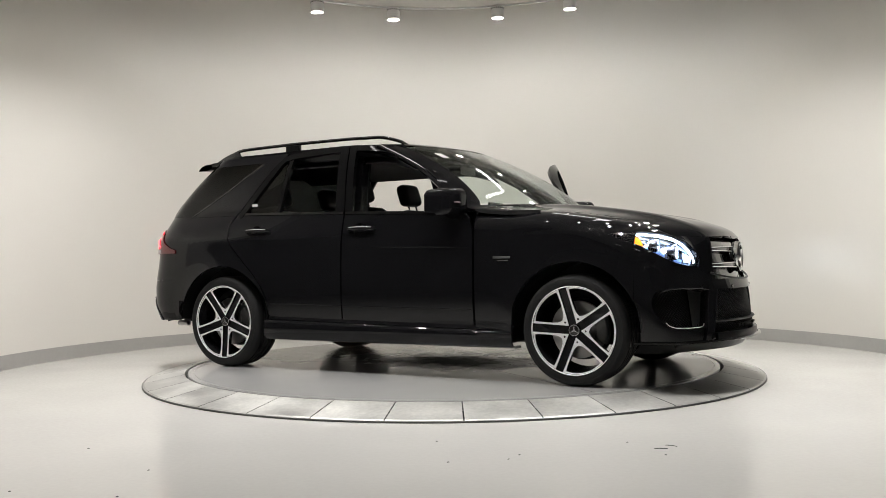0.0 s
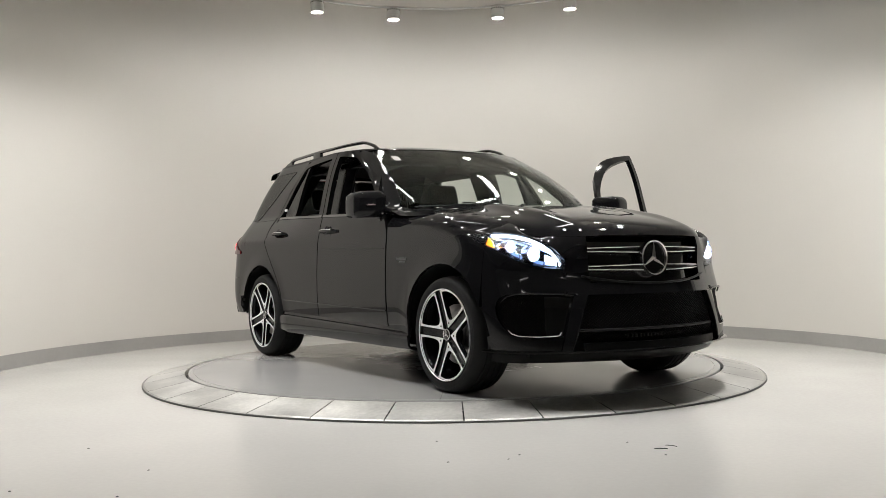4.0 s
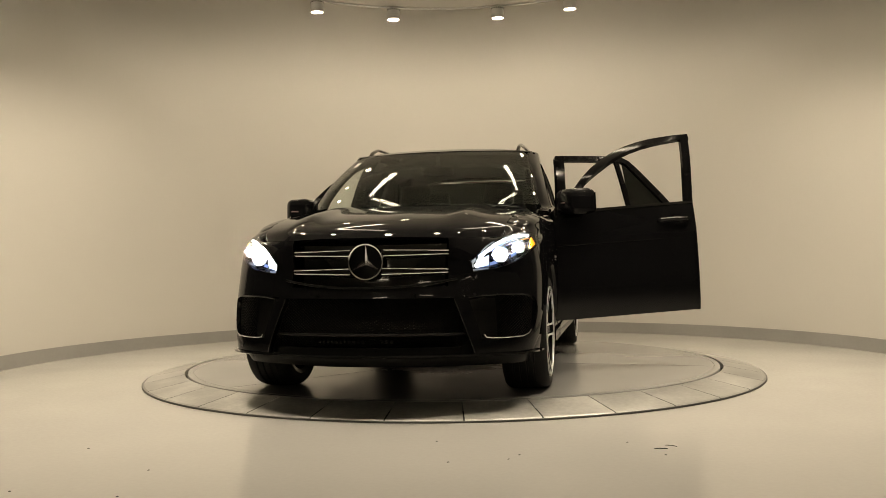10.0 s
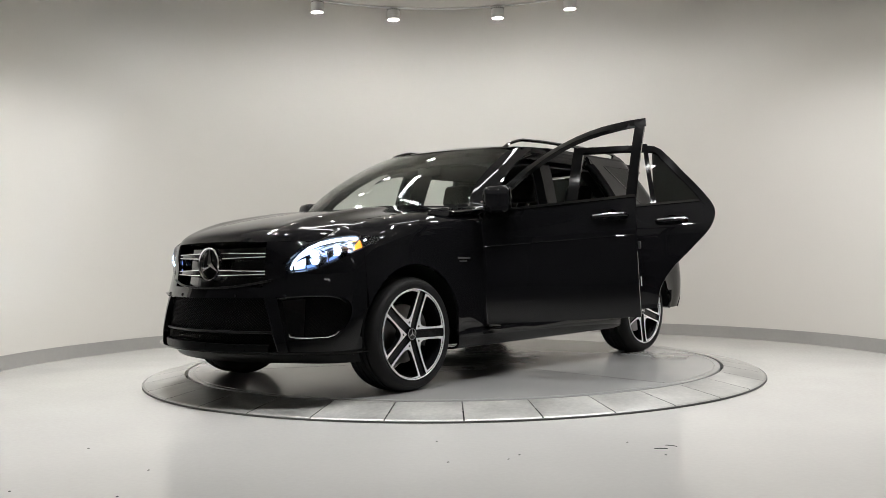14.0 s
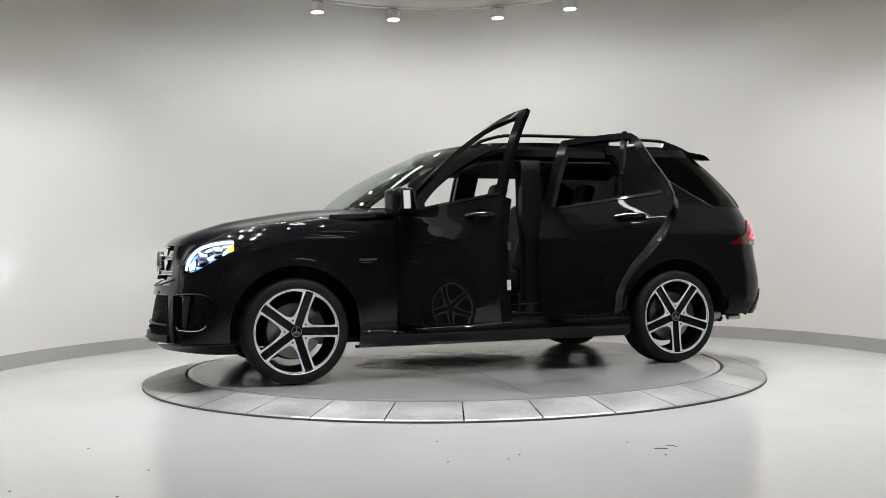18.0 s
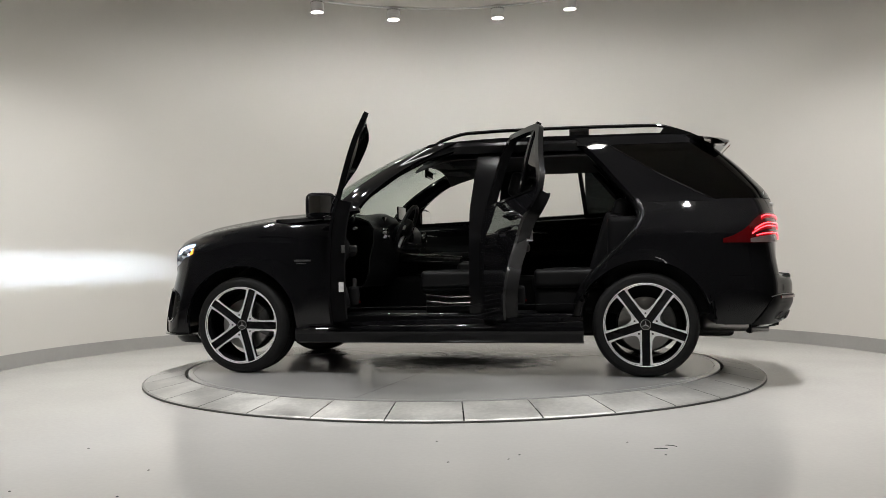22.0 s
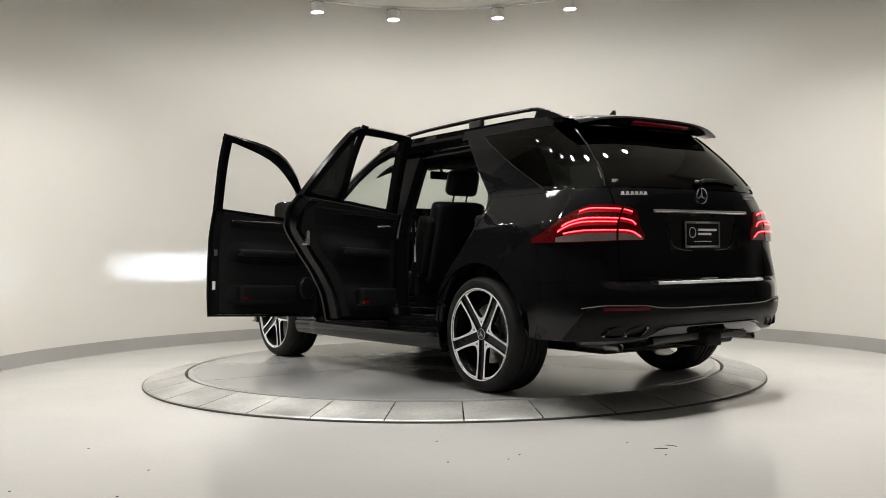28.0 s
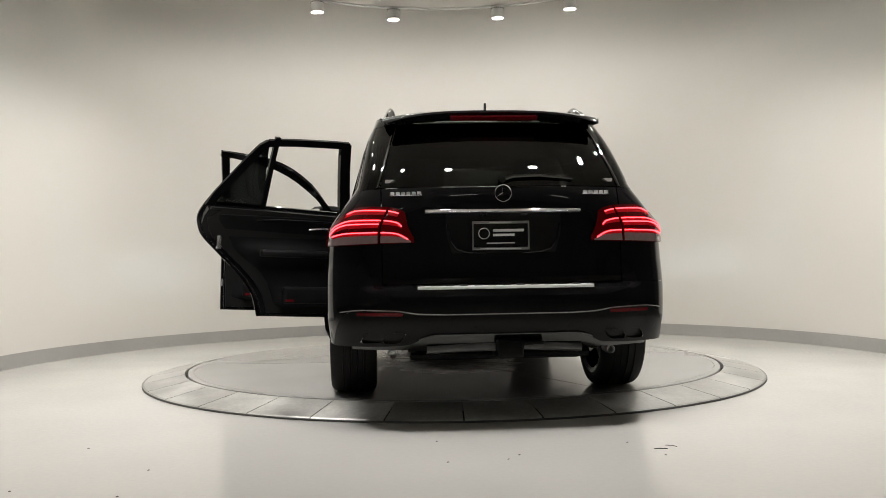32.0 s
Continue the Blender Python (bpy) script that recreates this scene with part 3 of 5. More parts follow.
cpart("lip", sheet([[nose_pt(a, 0.282, 0.004 + o) + Vector((0, 0, dz)) for o, dz in ((0, 0.010), (0.018, 0.005), (0.021, -0.003), (0, -0.010), (-0.05, -0.010))] for a in span(2, 178, 60)]), M_GLOSS)
cpart("undertray", nose_patch(3, 177, 0.215, 0.272, 40, 3, -0.05), M_SATIN)
# recessed meshes behind the openings
cpart("lower_intake", nose_patch(A_CI - 9, 189 - A_CI, 0.285, 0.615, 44, 6, -0.06), M_PLAST)
both("side_intake", lambda: nose_patch(A_SI0 - 4, A_SI1 + 8, 0.32, 0.63, 16, 6, -0.05), M_PLAST)
cpart("grille_back", nose_patch(A_GR - 6, 186 - A_GR, 0.64, 0.945, 40, 8, -0.05), M_GLOSS)


V_EDGE = min(span(0, 0.4, 200), key=lambda v: abs(hood_pt(1, v).x - 3.308))


def lamp_brow():
    """Closes the front corner between the headlight's top edge, the hood and the fender."""
    rows = []
    for i in range(24):
        a = A_OUT - 4 + (A_GR + 7 - A_OUT) * i / 23
        q = max(a, A_OUT)
        p0 = nose_pt(a, HLT(min(q, A_IN)) + 0.004)
        k = max(0.0, (p0.y - 0.735) / 0.19)
        h = hood_pt(min(1, p0.y / 0.735), min(1.0, k) * V_EDGE)
        p2 = Vector((h.x + 0.002, h.y, h.z - 0.001))
        p1 = p0.lerp(p2, 0.5) + Vector((0.012, 0.010, 0.010))
        rows.append([p0 * (1 - t) ** 2 + p1 * 2 * t * (1 - t) + p2 * t * t for t in span(0, 1, 7)])
    return sheet(rows, 0.012)


both("lamp_brow", lamp_brow, M_PAINT)

# ---- doors, quarters, sills ----
edge_fd_front = curve((0.40, 2.215), (0.95, 2.215), (1.08, 2.19), (1.15, 2.145), (1.20, 2.11), (1.285, 2.03), (1.36, 1.94), (1.425, 1.85), (1.535, 1.67), (1.615, 1.47), (1.668, 1.27), (1.705, 1.12))
edge_rd_rear = curve((0.40, 0.47), (0.55, 0.435), (0.70, 0.335), (0.85, 0.180), (1.00, 0.045), (1.10, 0.015), (1.20, 0.055), (1.35, 0.175), (1.50, 0.300), (1.60, 0.395), (1.66, 0.47))
X_B = 1.14
belt = curve((-0.9, 1.20), (0.0, 1.195), (1.1, 1.165), (2.1, 1.13))
def Z_SILL(x):
    """Lower edge of the doors."""
    return 0.404 - 0.020 * (x - 0.45)


def skin(z0, z1, e0, e1, nx, nz, off=0.0, thick=0.02):
    """A patch of the left flank between heights z0, z1 (by x) and edges e0, e1 (by z)."""
    z0, z1, e0, e1 = bent(z0), bent(z1), bent(e0), bent(e1)
    rows = []
    for i in range(nx):
        u = i / (nx - 1)
        row = []
        for j in range(nz):
            v = j / (nz - 1)
            x = e0(0.8) + (e1(0.8) - e0(0.8)) * u
            for _ in range(4):
                z = z0(x) + (z1(x) - z0(x)) * v
                x = e0(z) + (e1(z) - e0(z)) * u
            row.append((x, side_f(x, z) + off, z))
        rows.append(row)
    return sheet(rows, thick)


def rocker():
    """A folded sill between the wheels: a groove under the doors, a leaning face and a rounded underside."""
    rows = []
    for x in span(0.415, 2.49, 44):
        zt = Z_SILL(x) - 0.006
        y = side(x, 0.42) - 0.008 * min(1.0, max(0.0, (x - 2.16) / 0.06)) - 0.008 * min(1.0, max(0.0, (0.50 - x) / 0.06))
        prof = ((-0.030, zt), (-0.014, zt - 0.002), (-0.012, zt - 0.012), (-0.016, zt - 0.022), (-0.006, zt - 0.030), (0.004, zt - 0.042), (0.003, 0.305), (-0.001, 0.264), (-0.014, 0.245), (-0.050, 0.237), (-0.14, 0.234))
        rows.append([(x, y + d, z) for d, z in prof])
    return sheet(rows, 0.015)


both("sill", rocker, M_PAINT, "black glossy folded sill")


def quarter():
    return skin(lambda x: arch(x, 0.0, 0.36), lambda x: belt(x), lambda z: tail_c(z) + tail_l(z), lambda z: edge_rd_rear(z) - 0.006 if z > 0.5 else 0.46, 40, 26)


both("quarter_panel", quarter, M_PAINT)
# tail corner above the bumper, up to the tailgate
A_TG = tail_a_of_y(0.66, 0.9)


def tail_patch(a0, a1, z0, z1, na=14, nz=10, off=0.0, thick=0.02):
    a0, a1, z0, z1 = bent(a0), bent(a1), bent(z0), bent(z1)
    rows = []
    for i in range(na):
        row = []
        for j in range(nz):
            v = j / (nz - 1)
            z = z0(50) + (z1(50) - z0(50)) * v
            a = a0(z) + (a1(z) - a0(z)) * i / (na - 1)
            z = z0(a) + (z1(a) - z0(a)) * v
            row.append(tail_pt(a, z, off))
        rows.append(row)
    return sheet(rows, -thick)


both("tail_corner", lambda: tail_patch(lambda z: tail_a_of_x(-0.462, z), lambda z: tail_a_of_y(0.655, z), 0.679, 1.20, 18, 20), M_PAINT)
cpart("tailgate", tail_patch(lambda z: tail_a_of_y(0.648, z), lambda z: 180 - tail_a_of_y(0.648, z), 0.685, 1.20, 48, 26), M_PAINT)
cpart("rear_bumper", tail_patch(lambda z: tail_a_of_x(-0.462, z),
                                lambda z: 180 - tail_a_of_x(-0.462, z), lambda a: 0.355 + (0.075 if 52 < a < 128 else 0), 0.6775, 90, 24), M_PAINT)
cpart("diffuser", tail_patch(30, 150, 0.33, 0.46, 44, 10, -0.035), M_GLOSS, "gloss black recess of the diffuser")
# glass and pillars of the upper body
cpart("windscreen", sheet([[nose_pt(a, z) for z in span(1.195, 1.645, 18)] for a in span(27, 153, 44)], 0.006), M_GLASS)
both("a_pillar", lambda: sheet([[nose_pt(a, z) for z in span(1.13, 1.665, 22)] for a in span(8, 27, 8)], 0.03), M_PAINT)
cpart("rear_window", tail_patch(lambda z: tail_a_of_y(0.66 - (z - 1.2) * 0.28, z), lambda z: 180 - tail_a_of_y(0.66 - (z - 1.2) * 0.28, z), 1.205, 1.60, 40, 14, 0, 0.006), M_PRIV)


glass_front = curve((1.19, -0.48), (1.30, -0.27), (1.40, -0.09), (1.50, 0.07), (1.60, 0.225), (1.67, 0.32))


def d_glass():
    rows = []
    for i in range(26):
        u = i / 25
        row = []
        for j in range(14):
            z = 1.202 + 0.400 * j / 13
            x0 = glass_front(z)
            a_end = tail_a_of_y(0.675 - (z - 1.2) * 0.28, z)
            p1 = tail_pt(a_end, z)
            # along the flank, then round the corner
            x = x0 + (p1.x - x0) * u
            row.append((x, side(x, z) if u < 1 else p1.y, z))
        rows.append(row)
    return sheet(rows, -0.006)


both("quarter_window", d_glass, M_PRIV)
both("c_pillar", lambda: skin(lambda x: 1.19, 1.665, lambda z: glass_front(z) - 0.006, lambda z: edge_rd_rear(z) - 0.005, 16, 24, 0.002), M_PAINT)
both("glass_seal", lambda: tube([(glass_front(z) - 0.004, side(glass_front(z), z) + 0.003, z) for z in span(1.205, 1.60, 16)], 0.0045, 6), M_GLOSS)
both("upper_rail_skin", lambda: sheet([[(x, side(x, z), z) for z in span(1.605, 1.668, 6)] for x in span(-0.47, 0.45, 20)], 0.02), M_PAINT)

both("pillar_strip", lambda: tube([tail_pt(tail_a_of_y(0.6675 - (z - 1.2) * 0.28, z), z, 0.003) for z in span(1.205, 1.60, 14)], 0.0075, 8), M_GLOSS, "gloss black strip between the rear windows")

roof_mid = curve((-0.50, 1.668), (-0.2, 1.700), (0.2, 1.722), (0.7, 1.730), (1.2, 1.723), (1.45, 1.707), (1.62, 1.684), (1.76, 1.654))


def roof_pt(x, u):
    ze = 1.684 if x > -0.1 else 1.684 - (-0.1 - x) * 0.10
    ze -= 0.020 * max(0, (x - 1.0) / 0.6)
    ze = min(ze, roof_mid(x) - 0.004)
    r = side(max(-0.30, min(x, 1.1)), 1.66) - 0.004
    if x > 1.1:
        r -= (x - 1.1) * 0.06
    xx = x - 0.12 * u * u * max(0, (x - 1.2) / 0.42) ** 2
    return (xx, u * r, ze + (roof_mid(x) - ze) * (1 - abs(u) ** 2.6))


cpart("roof", sheet([[roof_pt(x, u) for u in span(-1, 1, 31)] for x in span(-0.42, 1.76, 38)], -0.03), M_PAINT)


# ---- wheels ----
def star_plate(bm, r, thick, m):
    """Three slim points."""
    pts = []
    for k in range(3):
        a = radians(90 + 120 * k)
        b = a + radians(60)
        pts += [(r * math.cos(a), r * math.sin(a)), (0.16 * r * math.cos(b), 0.16 * r * math.sin(b))]
    add_plate(bm, pts, thick, m)


def dished(bm, depth, ang):
    """Lay a plate drawn in (along, across, up) on the wheel's dished face and turn it to its angle."""
    for v in bm.verts:
        r = math.hypot(v.co.x, v.co.y)
        v.co = Vector((v.co.x, depth + 0.020 * (r / 0.28) ** 2 + v.co.z, v.co.y))
    bmesh.ops.rotate(bm, cent=(0, 0, 0), matrix=Matrix.Rotation(radians(ang), 3, "Y"), verts=bm.verts)
    return bm


SPOKE = [(0.268, -0.042), (0.268, 0.042), (0.20, 0.037), (0.12, 0.039), (0.075, 0.042), (0.035, 0.022), (0.035, -0.022), (0.075, -0.042), (0.12, -0.039), (0.20, -0.037)]
TAN36 = math.tan(radians(36))
strip_w = curve((0.0, 0.030), (0.16, 0.0165), (0.55, 0.0120), (0.85, 0.0135), (1.0, 0.0170))


def window_frame_loops(grow):
    """Outer and inner outline of the frame round one opening of the wheel, about the opening's middle line."""
    c, s_ = math.cos(radians(36)), math.sin(radians(36))
    outer, inner = [], []
    lat = 0.0265 - grow
    for u in span(0, 1, 13):
        along = lat / TAN36 + (math.sqrt(0.281 ** 2 - lat ** 2) - lat / TAN36) * u
        outer.append((along, lat))
        lat_in = 0.0265 + strip_w(u) + grow
        a_in = 0.080 + (0.259 - 0.080) * u
        if u == 0:
            lat_in = a_in * TAN36
        inner.append((a_in, lat_in))
    # from the spoke's own line to the opening's: turn by -36 degrees
    turn_in = lambda p: (p[0] * c + p[1] * s_, p[0] * s_ - p[1] * c)
    outer, inner = [turn_in(p) for p in outer], [turn_in(p) for p in inner]
    e0 = math.atan2(outer[-1][1], outer[-1][0])
    e1 = math.atan2(inner[-1][1], inner[-1][0])
    ri = math.hypot(*inner[-1])
    for k in range(1, 12):
        t = 1 - 2 * k / 12
        rr = ri + (0.2685 - ri) * min(1.0, 4 * min(k, 12 - k) / 12)
        outer.append((0.281 * math.cos(e0 * t), 0.281 * math.sin(e0 * t)))
        inner.append((rr * math.cos(e1 * t), rr * math.sin(e1 * t)))
    outer += [(x, -y) for x, y in outer[12::-1]]
    inner += [(x, -y) for x, y in inner[12::-1]]
    return outer[:-1], inner[:-1]


def window_frame(grow, thick):
    bm = bmesh.new()
    outer, inner = window_frame_loops(grow)
    n = len(outer)
    v = [[bm.verts.new((x, y, z)) for x, y in loop] for loop, z in ((outer, 0.0), (outer, thick), (inner, thick), (inner, 0.0))]
    for i in range(n):
        j = (i + 1) % n
        for a, b in ((0, 1), (1, 2), (2, 3), (3, 0)):
            bm.faces.new((v[a][i], v[a][j], v[b][j], v[b][i]))
    return bm


def make_wheel(turned):
    w = new("wheel")
    w.parent = car
    g = 0.006
    prof = [(0.277, -0.128), (0.31, -0.138), (0.335, -0.131), (0.348, -0.116), (R_TYRE - 0.002, -0.092)]
    for y in (-0.062, -0.021, 0.021, 0.062):
        prof += [(R_TYRE, y - 0.007), (R_TYRE - 0.008, y - 0.005), (R_TYRE - 0.008, y + 0.005), (R_TYRE, y + 0.007)]
    prof += [(R_TYRE - 0.002, 0.092), (0.348, 0.116), (0.343, 0.125), (0.337, 0.132), (0.325, 0.1395), (0.3225, 0.1385), (0.315, 0.1415), (0.300, 0.1400), (0.287, 0.137), (0.277, 0.128)]
    tyre = part("tyre", lathe(prof, 96), M_TYRE, w, "black low-profile tyre")
    part("rim", lathe([(0.276, 0.124), (0.2785, 0.137), (0.271, 0.130), (0.264, 0.10), (0.254, 0.05), (0.248, -0.12), (0.276, -0.128), (0.2765, 0.120)], 96), M_DKALU, w, "dark painted alloy rim barrel")
    part("rim_edge", lathe([(0.2760, 0.1345), (0.2768, 0.1400), (0.2800, 0.1420), (0.2825, 0.1405), (0.2815, 0.136), (0.2760, 0.1345)], 96), M_ALU, w, "bright machined rim edge")
    for k in range(5):
        a = 90 + 72 * k + turned
        bm = bmesh.new()
        add_plate(bm, SPOKE, 0.022)
        part("spoke", dished(bm, 0.0795, a), M_DKALU, w, smooth=False)
        part("window_frame", dished(window_frame(-0.0006, 0.020), 0.0920, a + 36), M_DKALU, w, smooth=False)
        part("spoke_face", dished(window_frame(0.0, 0.0016), 0.1122, a + 36), M_ALU, w, "bright machined frame of a wheel opening", smooth=False)
    part("hub", lathe([(0, 0.112), (0.033, 0.112), (0.036, 0.108), (0.038, 0.100), (0.052, 0.096), (0.056, 0.088), (0.060, 0.04), (0, 0.04)], 48), M_DKALU, w)
    part("centre_cap", lathe([(0, 0.117), (0.032, 0.1165), (0.0365, 0.1145), (0.037, 0.100), (0, 0.100)], 40), M_GLOSS, w)
    bm = bmesh.new()
    add_lathe(bm, [(0.0310, 0.1160), (0.0320, 0.1185), (0.0350, 0.1185), (0.0362, 0.1155)], 40)
    star_plate(bm, 0.032, 0.002, Matrix(((1, 0, 0, 0), (0, 0, 1, 0.1172), (0, 1, 0, 0), (0, 0, 0, 1))))
    part("cap_emblem", bm, M_CHROME, w, "chrome ring emblem with three points")
    for k in range(5):
        a = radians(54 + 72 * k + turned)
        part("wheel_bolt", lathe([(0, 0.1160), (0.0058, 0.1160), (0.0068, 0.1150), (0.0068, 0.09)], 12, "y", (0.077 * math.cos(a), 0.0005, -0.077 * math.sin(a))), M_JOINT, w)
    part("brake_disc", lathe([(0.07, 0.040), (0.182, 0.040), (0.184, 0.036), (0.184, 0.014), (0.07, 0.010)], 64), M_IRON, w, "grey cast brake disc")
    bm = bmesh.new()
    add_lathe(bm, [(0.115, 0.005), (0.125, 0.062), (0.195, 0.062), (0.205, 0.05), (0.205, 0.0), (0.115, 0.005)], 14, "y", (0, 0, 0), 142, 206)
    part("brake_caliper", bm, M_DULL, w, "grey brake caliper")
    part("axle_back", lathe([(0, -0.02), (0.19, -0.02), (0.20, -0.05), (0.10, -0.08), (0, -0.08)], 32), M_PLAST, w)
    return w


HUB_Y = 0.818
for cx, s, turned in ((WB, 1, 17), (0, 1, 0), (WB, -1, -21), (0, -1, 0)):
    w = make_wheel(turned)
    w.location = (OX + cx, OY + s * HUB_Y, HZ)
    if s < 0:
        w.rotation_euler = (0, 0, math.pi)


# wheel wells, floor pan and underside
def well(cx):
    bm = bmesh.new()
    add_lathe(bm, [(R_ARCH - 0.002, 0.52), (R_ARCH + 0.004, 0.90), (R_ARCH + 0.004, 0.955)], 26, "y", (cx, 0, HZ), 2, 178)
    add_lathe(bm, [(0.16, 0.52), (R_ARCH, 0.52)], 26, "y", (cx, 0, HZ), 4, 176)
    return bm


for cx in (WB, 0.0):
    both("wheel_well", lambda: well(cx), M_PLAST, "black plastic wheel arch liner")
cpart("floor_pan", box(0.50, 2.40, -0.80, 0.80, 0.237, 0.39, 0.03), M_SATIN)
cpart("engine_tray", box(2.3, 3.50, -0.50, 0.50, 0.225, 0.31, 0.03), M_PLAST)
cpart("rear_subframe", box(-0.62, 0.62, -0.50, 0.50, 0.24, 0.42, 0.04), M_PLAST)
cpart("muffler", box(-0.72, -0.38, -0.55, 0.55, 0.275, 0.40, 0.06), M_IRON, "dull metal silencer box under the tail")
cpart("firewall", box(2.30, 2.36, -0.86, 0.86, 0.30, 1.12, 0.02), M_TRIM)
cpart("engine_block", box(2.40, 3.50, -0.50, 0.50, 0.30, 0.90, 0.05), M_PLAST)
cpart("cowl", sheet([[(2.43 - 0.17 * abs(u) ** 2.2 + d, u * 0.745, 1.175 - 0.045 * abs(u) ** 2.4 + dz) for d, dz in ((0.05, -0.02), (0.0, 0.008), (-0.10, 0.012), (-0.16, 0.0))] for u in span(-1, 1, 25)]), M_PLAST)


# ---- doors ----
def mirror_y(bm):
    bmesh.ops.scale(bm, vec=(1, -1, 1), verts=bm.verts)
    bmesh.ops.reverse_faces(bm, faces=bm.faces)


class Door:
    """Collects the meshes of a door, built for the left side in the car's space, and hangs them on the hinge."""

    def __init__(self, name, hinge, s, opened, label):
        self.name, self.hinge, self.s, self.opened, self.label, self.ob = name, Vector(hinge), s, opened, label, None

    def add(self, name, bm, material, label="", smooth=True):
        bmesh.ops.translate(bm, vec=-self.hinge, verts=bm.verts)
        if self.s < 0:
            mirror_y(bm)
        if self.ob is None:
            self.ob = part(name, bm, material, car, self.label, smooth)
            self.ob.location = (OX + self.hinge.x, OY + self.s * self.hinge.y, self.hinge.z)
            # an open door rises a little on its leaning hinges
            self.ob.rotation_euler = (0, radians(2.2 if self.opened else 0), radians(-self.opened * self.s))
            return self.ob
        return part(name, bm, material, self.ob, label, smooth)


def rail_path(pts, width, off=0.0, depth=0.045, n=3):
    """A frame bar: pts are (x, z) along its outer edge; it grows inwards by width to the right of the path."""
    rows = []
    for i, (x, z) in enumerate(pts):
        a, b = pts[max(i - 1, 0)], pts[min(i + 1, len(pts) - 1)]
        d = Vector((b[0] - a[0], b[1] - a[1])).normalized()
        nrm = Vector((d.y, -d.x))
        w = width[i] if isinstance(width, (list, tuple)) else width
        row = []
        for k in range(n):
            q = (x + nrm.x * w * k / (n - 1), z + nrm.y * w * k / (n - 1))
            row.append((q[0], side(min(q[0], 1.9), q[1]) + off, q[1]))
        rows.append(row)
    return rows


def handle_bm(x0, x1, z):
    y = side((x0 + x1) / 2, z)
    return tube([(x0, y - 0.004, z - 0.004), (x0 + 0.015, y + 0.026, z), ((x0 + x1) / 2, y + 0.034, z + 0.003), (x1 - 0.015, y + 0.026, z), (x1, y - 0.004, z - 0.004)],
                [0.010, 0.014, 0.015, 0.014, 0.010], 10, True, 1.0)


def inner_trim(z0, z1, e0, e1, off=-0.105):
    """The soft inner cover, with a waist and an arm rest worked into its relief."""
    rows = []
    for i in range(26):
        u = i / 25
        row = []
        for j in range(24):
            v = j / 23
            z = z0 + (z1 - z0) * v
            x = e0(z) + (e1(z) - e0(z)) * u
            rel = 0.050 * math.exp(-((z - 0.86) / 0.05) ** 2) * min(1, 4 * u, 4 * (1 - u)) + 0.045 * max(0, 1 - abs(z - 0.52) / 0.12) * min(1, 6 * u, 5 * (1 - u)) + 0.012 * max(0, (z - 1.0) / 0.12)
            edge = min(u, 1 - u, v, 1 - v)
            rel -= 0.03 * max(0, 1 - edge / 0.05)
            row.append((x, side(x, min(z, 1.12)) + off - rel, z))
        rows.append(row)
    return sheet(rows, 0.012, True)


fd_top = [(2.17, 1.105), (2.11, 1.202), (2.03, 1.295), (1.94, 1.386), (1.85, 1.458), (1.76, 1.518), (1.67, 1.568), (1.57, 1.610), (1.47, 1.639), (1.37, 1.658), (1.27, 1.669), (1.20, 1.676), (1.14, 1.680), (1.085, 1.683)]
rd_top = [(0.055, 1.19), (0.11, 1.27), (0.175, 1.35), (0.240, 1.425), (0.300, 1.50), (0.36, 1.57), (0.400, 1.615), (0.45, 1.646), (0.52, 1.660), (0.66, 1.670), (0.80, 1.676), (0.95, 1.681), (1.068, 1.683)]


